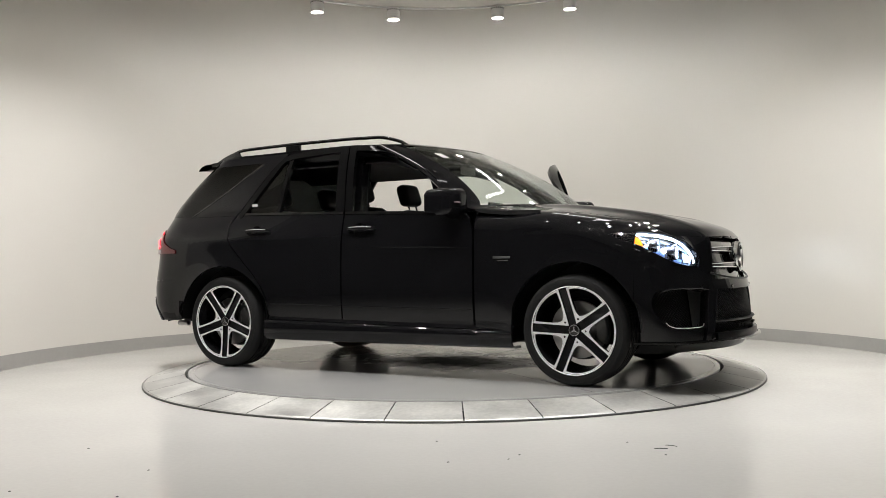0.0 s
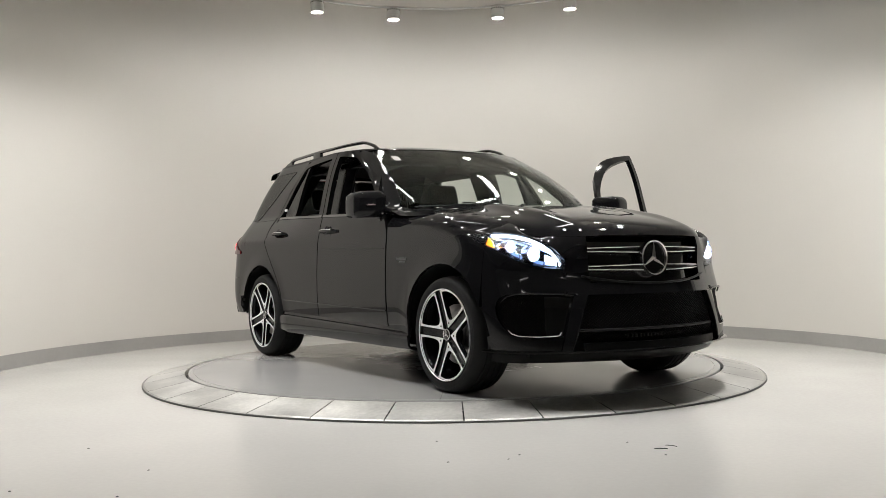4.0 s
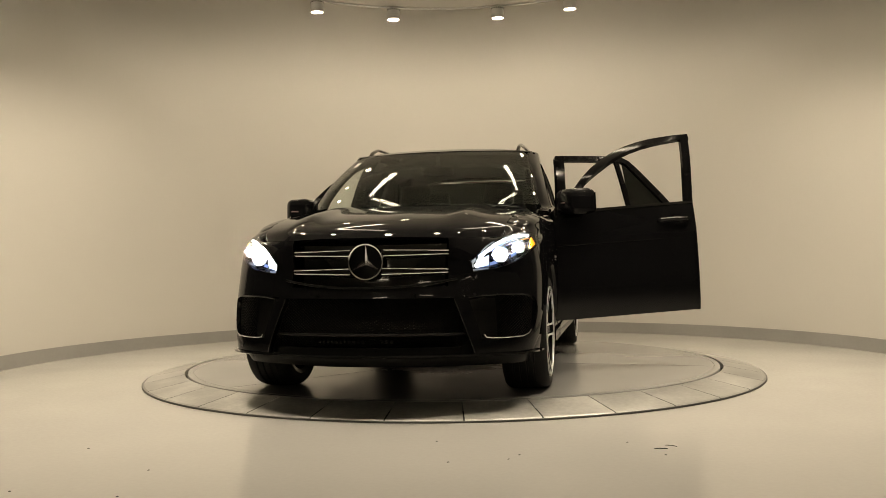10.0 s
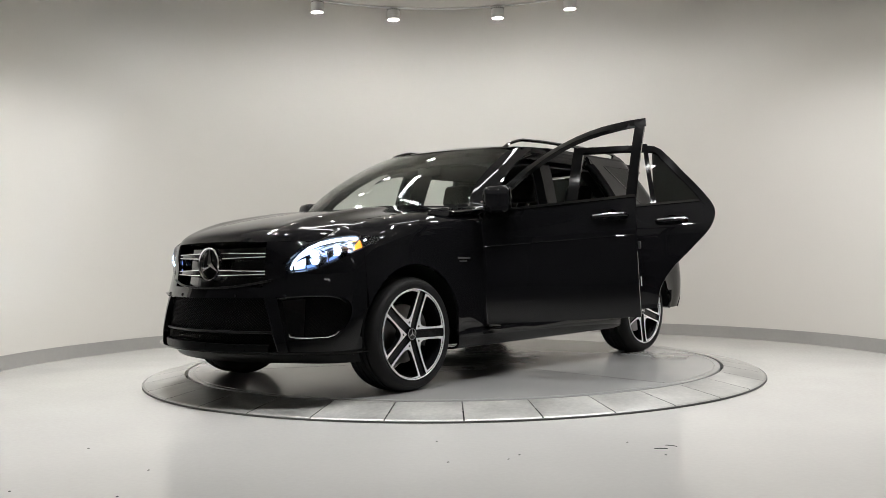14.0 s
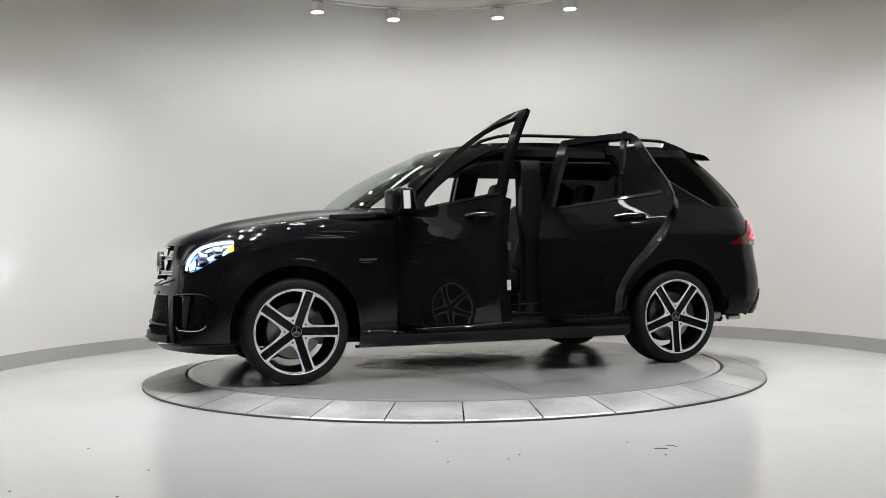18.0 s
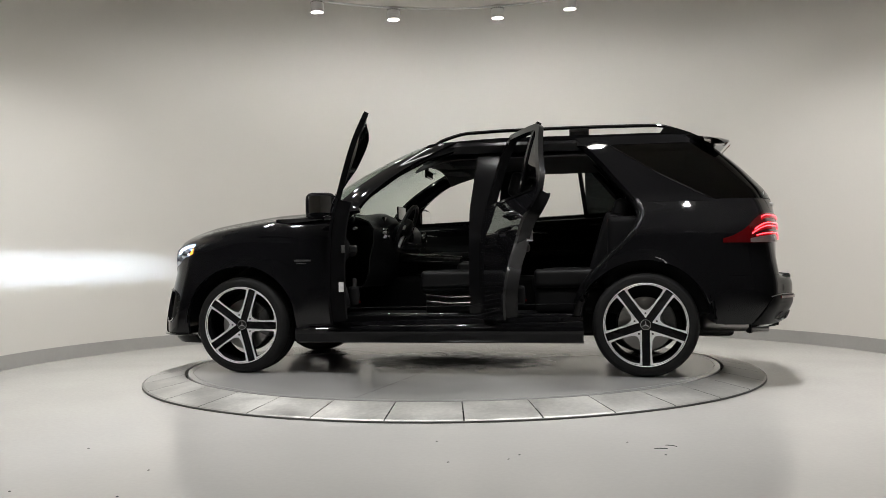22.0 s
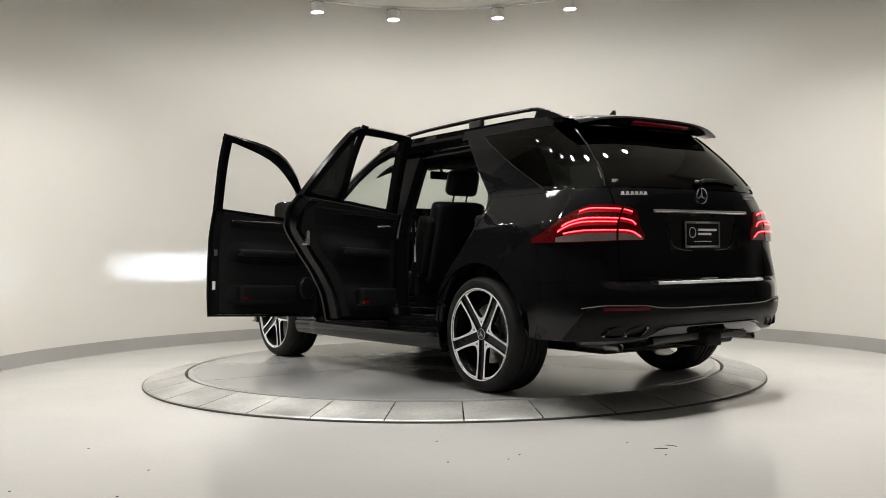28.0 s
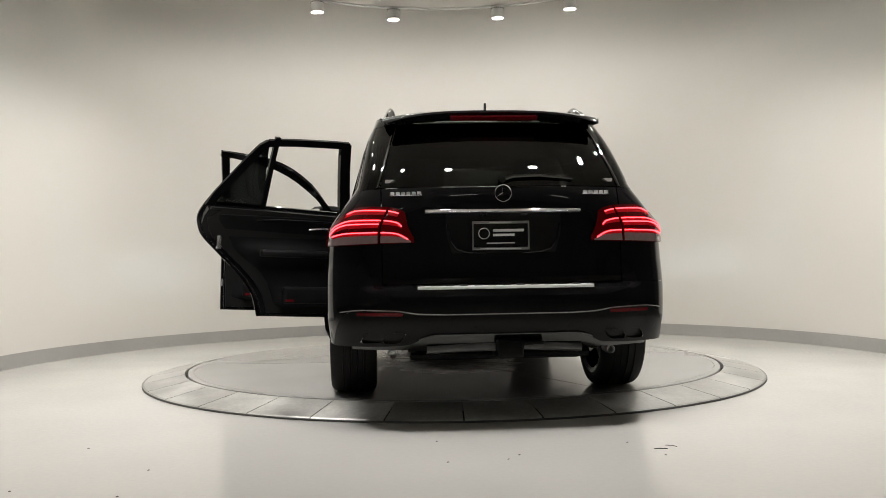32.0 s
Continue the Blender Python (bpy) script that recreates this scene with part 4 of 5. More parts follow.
def front_door(s, opened):
    d = Door("front_door", (2.205, 0.930, 0.80), s, opened, "black glossy front car door" + (", wide open" if opened else ", closed"))
    e1 = lambda z: edge_fd_front(z) - 0.006
    d.add("front_door", skin(Z_SILL, lambda x: belt(x) + 0.0, X_B + 0.006, e1, 34, 22, 0, 0.016), M_PAINT)
    d.add("door_shell", skin(lambda x: Z_SILL(x) + 0.012, lambda x: belt(x) - 0.01, X_B + 0.02, lambda z: e1(z) - 0.02, 20, 16, -0.018, 0.080), M_SHELL)
    d.add("window_frame", sheet(rail_path(fd_top[::-1], ([0.050, 0.047, 0.044, 0.042] + [0.042] * 10)[::-1], 0.002), -0.030), M_FRAME, "satin black window frame")
    d.add("pillar_trim", skin(lambda x: belt(x) - 0.005, lambda x: 1.668 - (x - 1.105) * 0.15, lambda z: X_B + 0.006 - 0.12 * max(0, z - 1.17), lambda z: X_B + 0.068 - 0.12 * max(0, z - 1.17), 5, 16, 0.003, 0.034), M_FRAME)
    d.add("waist_strip", skin(lambda x: belt(x) - 0.006, lambda x: belt(x) + 0.012, X_B + 0.01, 2.10, 24, 3, 0.006, 0.02), M_GLOSS)
    d.add("inner_trim", inner_trim(0.47, 1.125, lambda z: X_B + 0.045, lambda z: edge_fd_front(z) - 0.075), M_TRIM, "black soft-touch inner door cover")
    d.add("arm_rest", box(1.30, 1.85, 0.772, 0.83, 0.83, 0.880, 0.02), M_LEATHER)
    d.add("inner_handle", tube([(1.80, 0.782, 1.02), (1.84, 0.768, 1.025), (1.90, 0.765, 1.03), (1.94, 0.78, 1.03)], 0.012, 8, True, 0.7), M_CHROME, "chrome inner door handle")
    d.add("trim_strip", tube([(1.22, 0.792, 1.075), (1.6, 0.782, 1.085), (2.0, 0.786, 1.07)], 0.007, 6), M_DKALU, "thin bright inner trim strip")
    d.add("speaker_cover", lathe([(0, -0.012), (0.075, -0.010), (0.085, 0.0), (0.085, 0.02)], 28, "y", (1.98, 0.775, 0.60)), M_PLAST)
    d.add("map_pocket", box(1.30, 1.86, 0.765, 0.83, 0.50, 0.62, 0.025), M_TRIM)
    d.add("warning_reflector", box(1.31, 1.37, 0.758, 0.768, 0.515, 0.53, 0.002), M_REDDARK, "small red door reflector")
    d.add("door_latch", box(X_B - 0.002, X_B + 0.014, 0.855, 0.878, 0.825, 0.87, 0.004), M_DULL, "steel latch plate")
    d.add("data_label", box(X_B + 0.004, X_B + 0.0055, 0.865, 0.895, 0.585, 0.645), M_WHITELBL, "white paper label on the door edge", False)
    d.add("door_seal", skin(lambda x: Z_SILL(x) + 0.03, lambda x: belt(x) - 0.03, X_B + 0.03, lambda z: e1(z) - 0.05, 12, 12, -0.096, 0.012), M_RUBBER)
    d.add("body_line", tube([(x, side(x, 0.90) + 0.0005, 0.895 + 0.02 * (2.2 - x)) for x in span(2.18, 1.16, 16)], [0.0035] * 10 + [0.003, 0.0025, 0.002, 0.0015, 0.001, 0.0005], 6), M_PAINT)
    d.add("door_handle", handle_bm(1.20, 1.43, 1.045), M_PAINT, "black pull handle with a thin bright line")
    d.add("handle_line", tube([(1.215, side(1.2, 1.045) + 0.035, 1.054), (1.31, side(1.3, 1.045) + 0.046, 1.059), (1.415, side(1.4, 1.045) + 0.035, 1.054)], 0.0035, 6), M_CHROME)
    d.add("handle_cup", lathe([(0, -0.002), (0.05, 0.000), (0.055, 0.0035)], 24, "y", (1.30, side(1.3, 1.03) + 0.001, 1.03)), M_GLOSS)
    # mirror
    bm = bmesh.new()
    vs = add_box(bm, 1.975, 2.165, 0.900, 1.115, 1.105, 1.285, 0.05)
    for v in bm.verts:
        k = (v.co.y - 0.905) / 0.18
        v.co.x -= 0.045 * k * k
        v.co.z += 0.012 * math.sin(k * 3)
    d.add("mirror_housing", bm, M_PAINT, "black folding outside mirror")
    d.add("mirror_glass", sheet([[(1.970 - 0.045 * ((y - 0.905) / 0.18) ** 2, y, z + 0.012 * math.sin((y - 0.905) / 0.18 * 3)) for z in span(1.135, 1.255, 4)] for y in span(0.935, 1.090, 8)], 0.003), M_MIRROR, "mirror glass")
    d.add("mirror_arm", tube([(2.09, 0.87, 1.115), (2.09, 0.92, 1.13), (2.08, 0.96, 1.15)], [0.04, 0.035, 0.03], 10), M_GLOSS)
    d.add("indicator", box(2.125, 2.150, 0.95, 1.05, 1.19, 1.20, 0.002), M_SMOKE)
    d.add("sail_panel", sheet([[(x, side(1.9, z) - 0.002, z) for z in span(1.12, 1.12 + (2.16 - x) * 0.62, 6)] for x in span(2.155, 1.97, 6)], 0.02, False), M_GLOSS)
    return d.ob


def rear_door(s, opened):
    d = Door("rear_door", (1.10, 0.935, 0.80), s, opened, "black glossy rear car door" + (", wide open" if opened else ", closed"))
    e0 = lambda z: edge_rd_rear(z) + 0.004
    d.add("rear_door", skin(Z_SILL, belt, e0, X_B - 0.006, 34, 26, 0, 0.016), M_PAINT)
    d.add("door_shell", skin(lambda x: Z_SILL(x) + 0.012, lambda x: belt(x) - 0.01, lambda z: e0(z) + 0.02, X_B - 0.02, 20, 18, -0.018, 0.075), M_SHELL)
    d.add("window_frame", sheet(rail_path(rd_top, [0.050] * 6 + [0.044] * 7, 0.002), -0.034), M_FRAME, "satin black window frame")
    d.add("pillar_trim", skin(lambda x: belt(x) - 0.005, 1.676, lambda z: X_B - 0.085 - 0.12 * max(0, z - 1.17), lambda z: X_B - 0.006 - 0.12 * max(0, z - 1.17), 5, 14, 0.003, 0.05), M_FRAME)
    d.add("waist_strip", skin(lambda x: belt(x) - 0.006, lambda x: belt(x) + 0.012, 0.13, X_B - 0.01, 24, 3, 0.006, 0.02), M_GLOSS)
    d.add("window_bar", skin(belt, lambda x: 1.672, lambda z: 0.45 + 0.12 * (z - 1.2), lambda z: 0.485 + 0.12 * (z - 1.2), 3, 12, -0.004, 0.03), M_FRAME)
    d.add("fixed_window", skin(belt, lambda x: min(1.655, 1.20 + (x - 0.11) * 1.28), 0.12, 0.47, 12, 10, -0.014, 0.005), M_PRIV, "dark tinted fixed window")
    d.add("inner_trim", inner_trim(0.47, 1.14, lambda z: edge_rd_rear(z) + 0.10, lambda z: X_B - 0.045), M_TRIM, "black soft-touch inner door cover")
    d.add("arm_rest", box(0.45, 0.95, 0.772, 0.83, 0.83, 0.880, 0.02), M_LEATHER)
    d.add("inner_handle", tube([(0.80, 0.785, 1.03), (0.84, 0.770, 1.035), (0.90, 0.767, 1.04), (0.94, 0.78, 1.04)], 0.012, 8, True, 0.7), M_CHROME, "chrome inner door handle")
    d.add("trim_strip", tube([(0.30, 0.80, 1.085), (0.6, 0.785, 1.095), (1.02, 0.786, 1.09)], 0.007, 6), M_DKALU, "thin bright inner trim strip")
    d.add("map_pocket", box(0.62, 1.02, 0.765, 0.83, 0.50, 0.62, 0.025), M_TRIM)
    d.add("warning_reflector", box(0.63, 0.69, 0.758, 0.768, 0.515, 0.53, 0.002), M_REDDARK, "small red door reflector")
    d.add("door_latch", box(0.155, 0.185, 0.84, 0.88, 0.88, 0.97, 0.004), M_CHROME, "bright steel latch plate")
    d.add("door_seal", skin(lambda x: Z_SILL(x) + 0.03, lambda x: belt(x) - 0.03, lambda z: e0(z) + 0.05, X_B - 0.05, 12, 12, -0.092, 0.012), M_RUBBER)
    d.add("door_handle", handle_bm(0.22, 0.45, 1.055), M_PAINT, "black pull handle with a thin bright line")
    d.add("handle_line", tube([(0.235, side(0.2, 1.055) + 0.035, 1.064), (0.33, side(0.3, 1.055) + 0.046, 1.069), (0.435, side(0.4, 1.055) + 0.035, 1.064)], 0.0035, 6), M_CHROME)
    d.add("handle_cup", lathe([(0, -0.002), (0.05, 0.000), (0.055, 0.0035)], 24, "y", (0.33, side(0.33, 1.04) + 0.001, 1.04)), M_GLOSS)
    return d.ob


front_door(1, 71.3)
rear_door(1, 68.0)
front_door(-1, 0)
rear_door(-1, 0)

# door openings: pillars, inner sills, seals
both("b_pillar", lambda: skin(0.40, 1.665, lambda z: X_B - 0.085 - 0.12 * max(0, z - 1.17), lambda z: X_B + 0.075 - 0.12 * max(0, z - 1.17), 6, 30, -0.10, 0.07), M_SHELL)
both("b_pillar_trim", lambda: skin(0.42, 1.64, lambda z: X_B - 0.095 - 0.12 * max(0, z - 1.17), lambda z: X_B + 0.085 - 0.12 * max(0, z - 1.17), 6, 24, -0.178, 0.012), M_TRIM)
both("inner_sill", lambda: box(0.42, 2.25, 0.74, 0.885, 0.34, 0.425, 0.02), M_SHELL)
both("sill_plate", lambda: box(1.30, 2.00, 0.80, 0.86, 0.424, 0.431, 0.002), M_MIRROR, "brushed bright sill plate")
both("roof_side", lambda: sheet([[(x, side(min(x, 1.2), 1.60) - 0.06 + o, z) for o, z in ((0.0, 1.58), (0.015, 1.60), (0.03, 1.63), (0.02, 1.66))] for x in span(-0.3, 1.45, 24)], 0.03), M_SHELL)
both("a_post", lambda: tube([(2.20, 0.82, 0.42), (2.20, 0.83, 0.95), (2.16, 0.84, 1.12), (1.97, 0.815, 1.30), (1.76, 0.775, 1.45), (1.54, 0.735, 1.565), (1.30, 0.70, 1.635), (1.10, 0.68, 1.65)], 0.032, 10), M_SHELL)


def rear_opening():
    pts = [(edge_rd_rear(z) - 0.01, side(edge_rd_rear(z), z) - 0.045, z) for z in span(0.42, 1.64, 26)]
    return tube(pts, 0.042, 10)


both("door_jamb", rear_opening, M_SHELL, "black painted rear door jamb")
both("jamb_seal", lambda: tube([(edge_rd_rear(z) - 0.005, side(edge_rd_rear(z), z) - 0.09, z) for z in span(0.42, 1.62, 26)], 0.014, 8), M_RUBBER)
both("quarter_inner", lambda: sheet([[(edge_rd_rear(z) - 0.02 + (x + 0.30) * 0, side(0.2, z) - 0.05 - k * 0.14, z) for k in (0, 1)] for z in span(0.45, 1.6, 20) for x in (0,)], 0.02), M_TRIM)

# ---- cabin ----
cpart("cabin_floor", box(0.42, 2.30, -0.78, 0.78, 0.395, 0.412, 0.004), M_CARPET)
cpart("cargo_floor", box(-0.80, 0.30, -0.62, 0.62, 0.62, 0.66, 0.01), M_CARPET)
both("cargo_side", lambda: box(-0.78, 0.25, 0.62, 0.80, 0.42, 1.10, 0.05), M_TRIM)
cpart("centre_tunnel", box(0.70, 2.25, -0.14, 0.14, 0.40, 0.68, 0.05), M_TRIM)
cpart("arm_rest_box", box(1.05, 1.45, -0.13, 0.13, 0.62, 0.80, 0.04), M_LEATHER)
cpart("console_top", box(1.45, 2.00, -0.125, 0.125, 0.66, 0.74, 0.03, pose(0, 0, 0, 0, -4, 0)), M_GLOSS)
cpart("headliner", sheet([[(x, y, 1.640 - 0.10 * abs(y / 0.66) ** 3 - 0.085 * max(0.0, (x - 1.30) / 0.34) ** 1.6) for y in span(-0.66, 0.66, 17)] for x in span(-0.35, 1.64, 22)], 0.01), M_LINER)


def dash():
    rows = []
    prof = [(2.30, 0.60), (1.98, 0.62), (1.93, 0.72), (1.92, 0.84), (1.89, 0.95), (1.89, 1.05), (1.93, 1.105), (2.00, 1.135), (2.14, 1.155), (2.34, 1.165)]
    for y in span(-0.76, 0.76, 31):
        hood = 0.045 * math.exp(-((y - 0.37) / 0.20) ** 4)
        rows.append([(x - (0.03 * math.exp(-((y - 0.37) / 0.2) ** 4) if z > 0.95 else 0) + 0.05 * (y / 0.76) ** 2, y, z + (hood if 1.04 < z < 1.15 else 0)) for x, z in prof])
    return sheet(rows, 0.01)


cpart("dashboard", dash(), M_LEATHER, "black stitched dashboard")
cpart("dash_trim", box(1.885, 1.905, -0.70, 0.12, 0.905, 0.955, 0.006), M_GLOSS)
for y in (-0.62, -0.10, 0.10, 0.66):
    cpart("air_vent", lathe([(0.0, -0.004), (0.034, -0.004), (0.040, -0.012), (0.046, -0.004), (0.046, 0.02)], 28, "x", (1.872, y, 1.01)), M_DKCHROME, "round dark-ringed air vent")
cpart("screen", box(1.92, 1.935, -0.12, 0.12, 1.13, 1.25, 0.006, Matrix.Translation((0, 0, 0))), M_GLOSS, "upright dark display")
cpart("instrument_cluster", box(1.92, 1.94, 0.20, 0.54, 1.06, 1.15, 0.01), M_GLOSS)
# steering wheel
tilt = Matrix.Translation((1.79, 0.37, 1.065)) @ Matrix.Rotation(radians(-24), 4, "Y")
bm = bmesh.new()
N = 40
ringpts = [[bm.verts.new(tilt @ Vector((0.016 * math.cos(b), (0.178 + 0.016 * math.sin(b)) * math.cos(2 * math.pi * k / N), (0.178 + 0.016 * math.sin(b)) * math.sin(2 * math.pi * k / N))))
            for b in [2 * math.pi * j / 8 for j in range(8)]] for k in range(N)]
for k in range(N):
    for j in range(8):
        bm.faces.new((ringpts[k][j], ringpts[k][(j + 1) % 8], ringpts[(k + 1) % N][(j + 1) % 8], ringpts[(k + 1) % N][j]))
steer = cpart("steering_wheel", bm, M_LEATHER, "black leather steering wheel")
bm = lathe([(0, -0.035), (0.05, -0.033), (0.068, -0.02), (0.07, 0.02), (0, 0.025)], 28, "x")
bmesh.ops.transform(bm, matrix=tilt, verts=bm.verts)
part("airbag_cover", bm, M_LEATHER, steer)
for a in (0, 180, 270):
    bm = box(-0.008, 0.012, 0.055, 0.172, -0.018, 0.018, 0.005, tilt @ Matrix.Rotation(radians(a), 4, "X"))
    part("spoke", bm, M_ALU, steer)
cpart("steering_column", tube([(1.81, 0.37, 1.055), (2.02, 0.37, 0.95)], 0.05, 12), M_TRIM)
cpart("inside_mirror", box(1.68, 1.70, -0.12, 0.12, 1.475, 1.54, 0.012), M_GLOSS)
cpart("mirror_foot", tube([(1.70, 0, 1.54), (1.72, 0, 1.58), (1.70, 0, 1.62)], 0.015, 8), M_PLAST)
cpart("roof_console", box(1.26, 1.56, -0.13, 0.13, 1.555, 1.600, 0.012), M_LINER)
both("sun_visor", lambda: box(1.44, 1.62, 0.16, 0.55, 1.535, 1.555, 0.008), M_LINER)


def seat(y, x, front):
    cush = bmesh.new()
    add_box(cush, x, x + 0.52, y - 0.24, y + 0.24, 0.56, 0.70, 0.05, None)
    for s in (1, -1):
        add_box(cush, x + 0.06, x + 0.50, y + s * 0.25 - 0.045, y + s * 0.25 + 0.045, 0.60, 0.735, 0.04)
    cpart("seat_cushion", cush, M_LEATHER, "black leather seat cushion")
    back = bmesh.new()
    m = Matrix.Translation((x + 0.03, y, 0.64)) @ Matrix.Rotation(radians(-17), 4, "Y")
    add_box(back, -0.07, 0.06, -0.22, 0.22, 0.0, 0.62, 0.055, m)
    for s in (1, -1):
        add_box(back, -0.05, 0.10, s * 0.235 - 0.045, s * 0.235 + 0.045, 0.05, 0.50, 0.042, m)
    cpart("seat_back", back, M_LEATHER, "black leather seat back")
    hr = bmesh.new()
    add_box(hr, -0.055, 0.045, -0.13, 0.13, 0.67, 0.86, 0.05, m)
    cpart("headrest", hr, M_LEATHER, "black leather head restraint")
    for s in (1, -1):
        cpart("headrest_post", tube([m @ Vector((-0.005, s * 0.06, 0.58)), m @ Vector((-0.005, s * 0.06, 0.70))], 0.007, 8), M_CHROME, "chrome head restraint post")
    if front:
        cpart("seat_base", box(x + 0.02, x + 0.48, y - 0.22, y + 0.22, 0.412, 0.57, 0.03), M_PLAST)
        for dz in (0.50, 0.545):
            cpart("seat_trim", tube([(x + 0.05, y + 0.262, dz), (x + 0.28, y + 0.268, dz - 0.01), (x + 0.46, y + 0.262, dz + 0.01)], 0.005, 6), M_DKALU)


seat(0.37, 1.12, True)
seat(-0.37, 1.12, True)
seat(0.36, 0.28, False)
seat(-0.36, 0.28, False)
cpart("seat_base", box(0.25, 0.78, -0.62, 0.62, 0.41, 0.60, 0.05), M_LEATHER)
cpart("bench_middle", box(0.18, 0.30, -0.14, 0.14, 0.62, 1.12, 0.04, None), M_LEATHER)
cpart("seat_belt", tube([(1.06, 0.72, 1.25), (1.08, 0.70, 0.95), (1.10, 0.67, 0.55)], 0.022, 6, True, 0.12), M_RUBBER)
cpart("belt_label", box(1.062, 1.078, 0.694, 0.70, 0.80, 0.98), M_WHITELBL, "small white belt label", None, False)

# ---- nose: grille, emblem, intakes ----
def ring_star(name, at, r, facing, label, parent=None):
    """A ring with three points on a dark disc; facing 1 looks forward, -1 to the back."""
    bm = bmesh.new()
    t = r * 0.085
    add_lathe(bm, [(r - t * 1.3, 0), (r - t, t * 1.5), (r - t * 0.3, t * 2), (r, t), (r, -t)], 56, "x")
    m = Matrix(((0, 0, 1, 0), (1, 0, 0, 0), (0, 1, 0, 0), (0, 0, 0, 1)))
    # three faceted points
    top = bm.verts.new((t * 2.6, 0, 0))
    rim = []
    for k in range(6):
        q, d = radians(90 + 60 * k), (r * 0.95 if k % 2 == 0 else r * 0.15)
        rim.append(bm.verts.new((t * (0.6 if k % 2 == 0 else 0.2), d * math.cos(q), d * math.sin(q))))
    for k in range(6):
        bm.faces.new((top, rim[k], rim[(k + 1) % 6]))
    if facing < 0:
        bmesh.ops.rotate(bm, cent=(0, 0, 0), matrix=Matrix.Rotation(math.pi, 3, "Z"), verts=bm.verts)
    bmesh.ops.translate(bm, vec=at, verts=bm.verts)
    ob = cpart(name, bm, M_MIRROR, label, parent, False)
    return ob


star_x = nose(0.806) - 0.004
em = ring_star("nose_emblem", (star_x, 0, 0.806), 0.104, 1, "large chrome ring emblem with three points")
part("emblem_disc", lathe([(0, 0.0), (0.098, -0.002), (0.100, -0.03)], 48, "x", (star_x, 0, 0.806)), M_GLOSS, em)
cpart("hood_emblem", lathe([(0, 0.004), (0.026, 0.003), (0.030, 0.0), (0.030, -0.006)], 32, "z", (3.585, 0, hood_pt(0, 0.04).z - 0.0)), M_CHROME, "small round chrome hood emblem")


def louvre(z, y0, y1, h0, h1, s):
    loop = []
    for y, dz in ((y0, h0), (y1 - 0.02, h1), (y1, 0.0), (y1 - 0.02, -h1), (y0, -h0)):
        loop.append(Vector((front(y, z) - 0.004, s * y, z + dz)))
    mids = []
    for a, b in zip(loop, loop[1:]):
        for t in (0, 0.25, 0.5, 0.75):
            p = a.lerp(b, t)
            p.x = front(p.y, z) - 0.004
            mids.append(p)
    mids.append(loop[-1])
    return tube(mids, 0.0032, 6)


for s in (1, -1):
    for z, y0, y1 in ((0.856, 0.098, 0.515), (0.752, 0.092, 0.470)):
        b = cpart("grille_louvre", sheet([[(front(y, z) - 0.016 + o, s * y, z + dz) for o, dz in ((-0.03, 0.017), (0.0, 0.015), (0.004, 0.0), (0.0, -0.015), (-0.03, -0.017))] for y in span(y0, y1, 16)]), M_GLOSS)
        part("louvre_frame", louvre(z, y0, y1, 0.0165, 0.009, s), M_MIRROR, b, "chrome louvre outline")
both("grille_surround", lambda: tube([nose_pt(a, 0.705 - 0.045 * math.sin(radians(max(0, (a - A_GR)) / (90 - A_GR) * 90)), 0.0) for a in span(A_GR, 90, 20)], 0.007, 8, True), M_SATIN)


def mesh_on(fn, u0, u1, v0, v1, pitch_u, pitch_v, r):
    """A diamond lattice on a surface fn(u, v)."""
    bm = bmesh.new()
    nu = int((u1 - u0) / pitch_u)
    h = v1 - v0
    run = h / pitch_v * pitch_u
    for sgn in (1, -1):
        k = -int(run / pitch_u) - 1
        while k <= nu + int(run / pitch_u) + 1:
            pts = []
            for j in range(9):
                v = v0 + h * j / 8
                u = u0 + k * pitch_u + sgn * (v - v0) / pitch_v * pitch_u
                if u0 <= u <= u1:
                    pts.append(fn(u, v))
            if len(pts) > 1:
                add_tube(bm, pts, r, 4, False)
            k += 1
    return bm


tagged(cpart("intake_mesh", mesh_on(lambda y, z: Vector((front(y, z) - 0.030, y, z)), -0.575, 0.575, 0.338, 0.598, 0.024, 0.017, 0.0032), M_SATIN, "black diamond mesh in the lower intake"), kind="stuff")
for s in (1, -1):
    tagged(cpart("side_mesh", mesh_on(lambda a, z: (lambda p: Vector((p.x, s * p.y, p.z)))(nose_pt(a, z, -0.028)), A_SI0 + 0.5, A_SI1 - 9.5, 0.375, 0.606, 2.3, 0.019, 0.0032), M_SATIN,
                 "black diamond mesh in the side intake"), kind="stuff")
cpart("intake_bar", tube([(front(y, 0.40) - 0.02, y, 0.40) for y in span(-0.54, 0.54, 25)], 0.012, 8, True, 0.7), M_PLAST)
for y0, y1 in ((-0.27, 0.02), (0.10, 0.20)):
    for k in range(int((y1 - y0) / 0.026)):
        y = y0 + 0.026 * k
        cpart("intake_vane", box(front(y, 0.365) - 0.030, front(y, 0.365) - 0.012, y, y + 0.016, 0.355, 0.372, 0.003), M_PLAST)
both("intake_edge", lambda: tube([nose_pt(a, z, 0.002) for a, z in ((A_ROUND - 3.5, 0.410), (A_ROUND - 1.5, 0.390), (A_ROUND + 3, 0.377), ((A_ROUND + A_SI1) / 2, 0.373), (A_SI1 - 6, 0.374), (A_SI1 - 3, 0.378), (A_SI1 - 2, 0.394))], 0.0040, 8), M_MIRROR, "thin bright edge under the side intake")
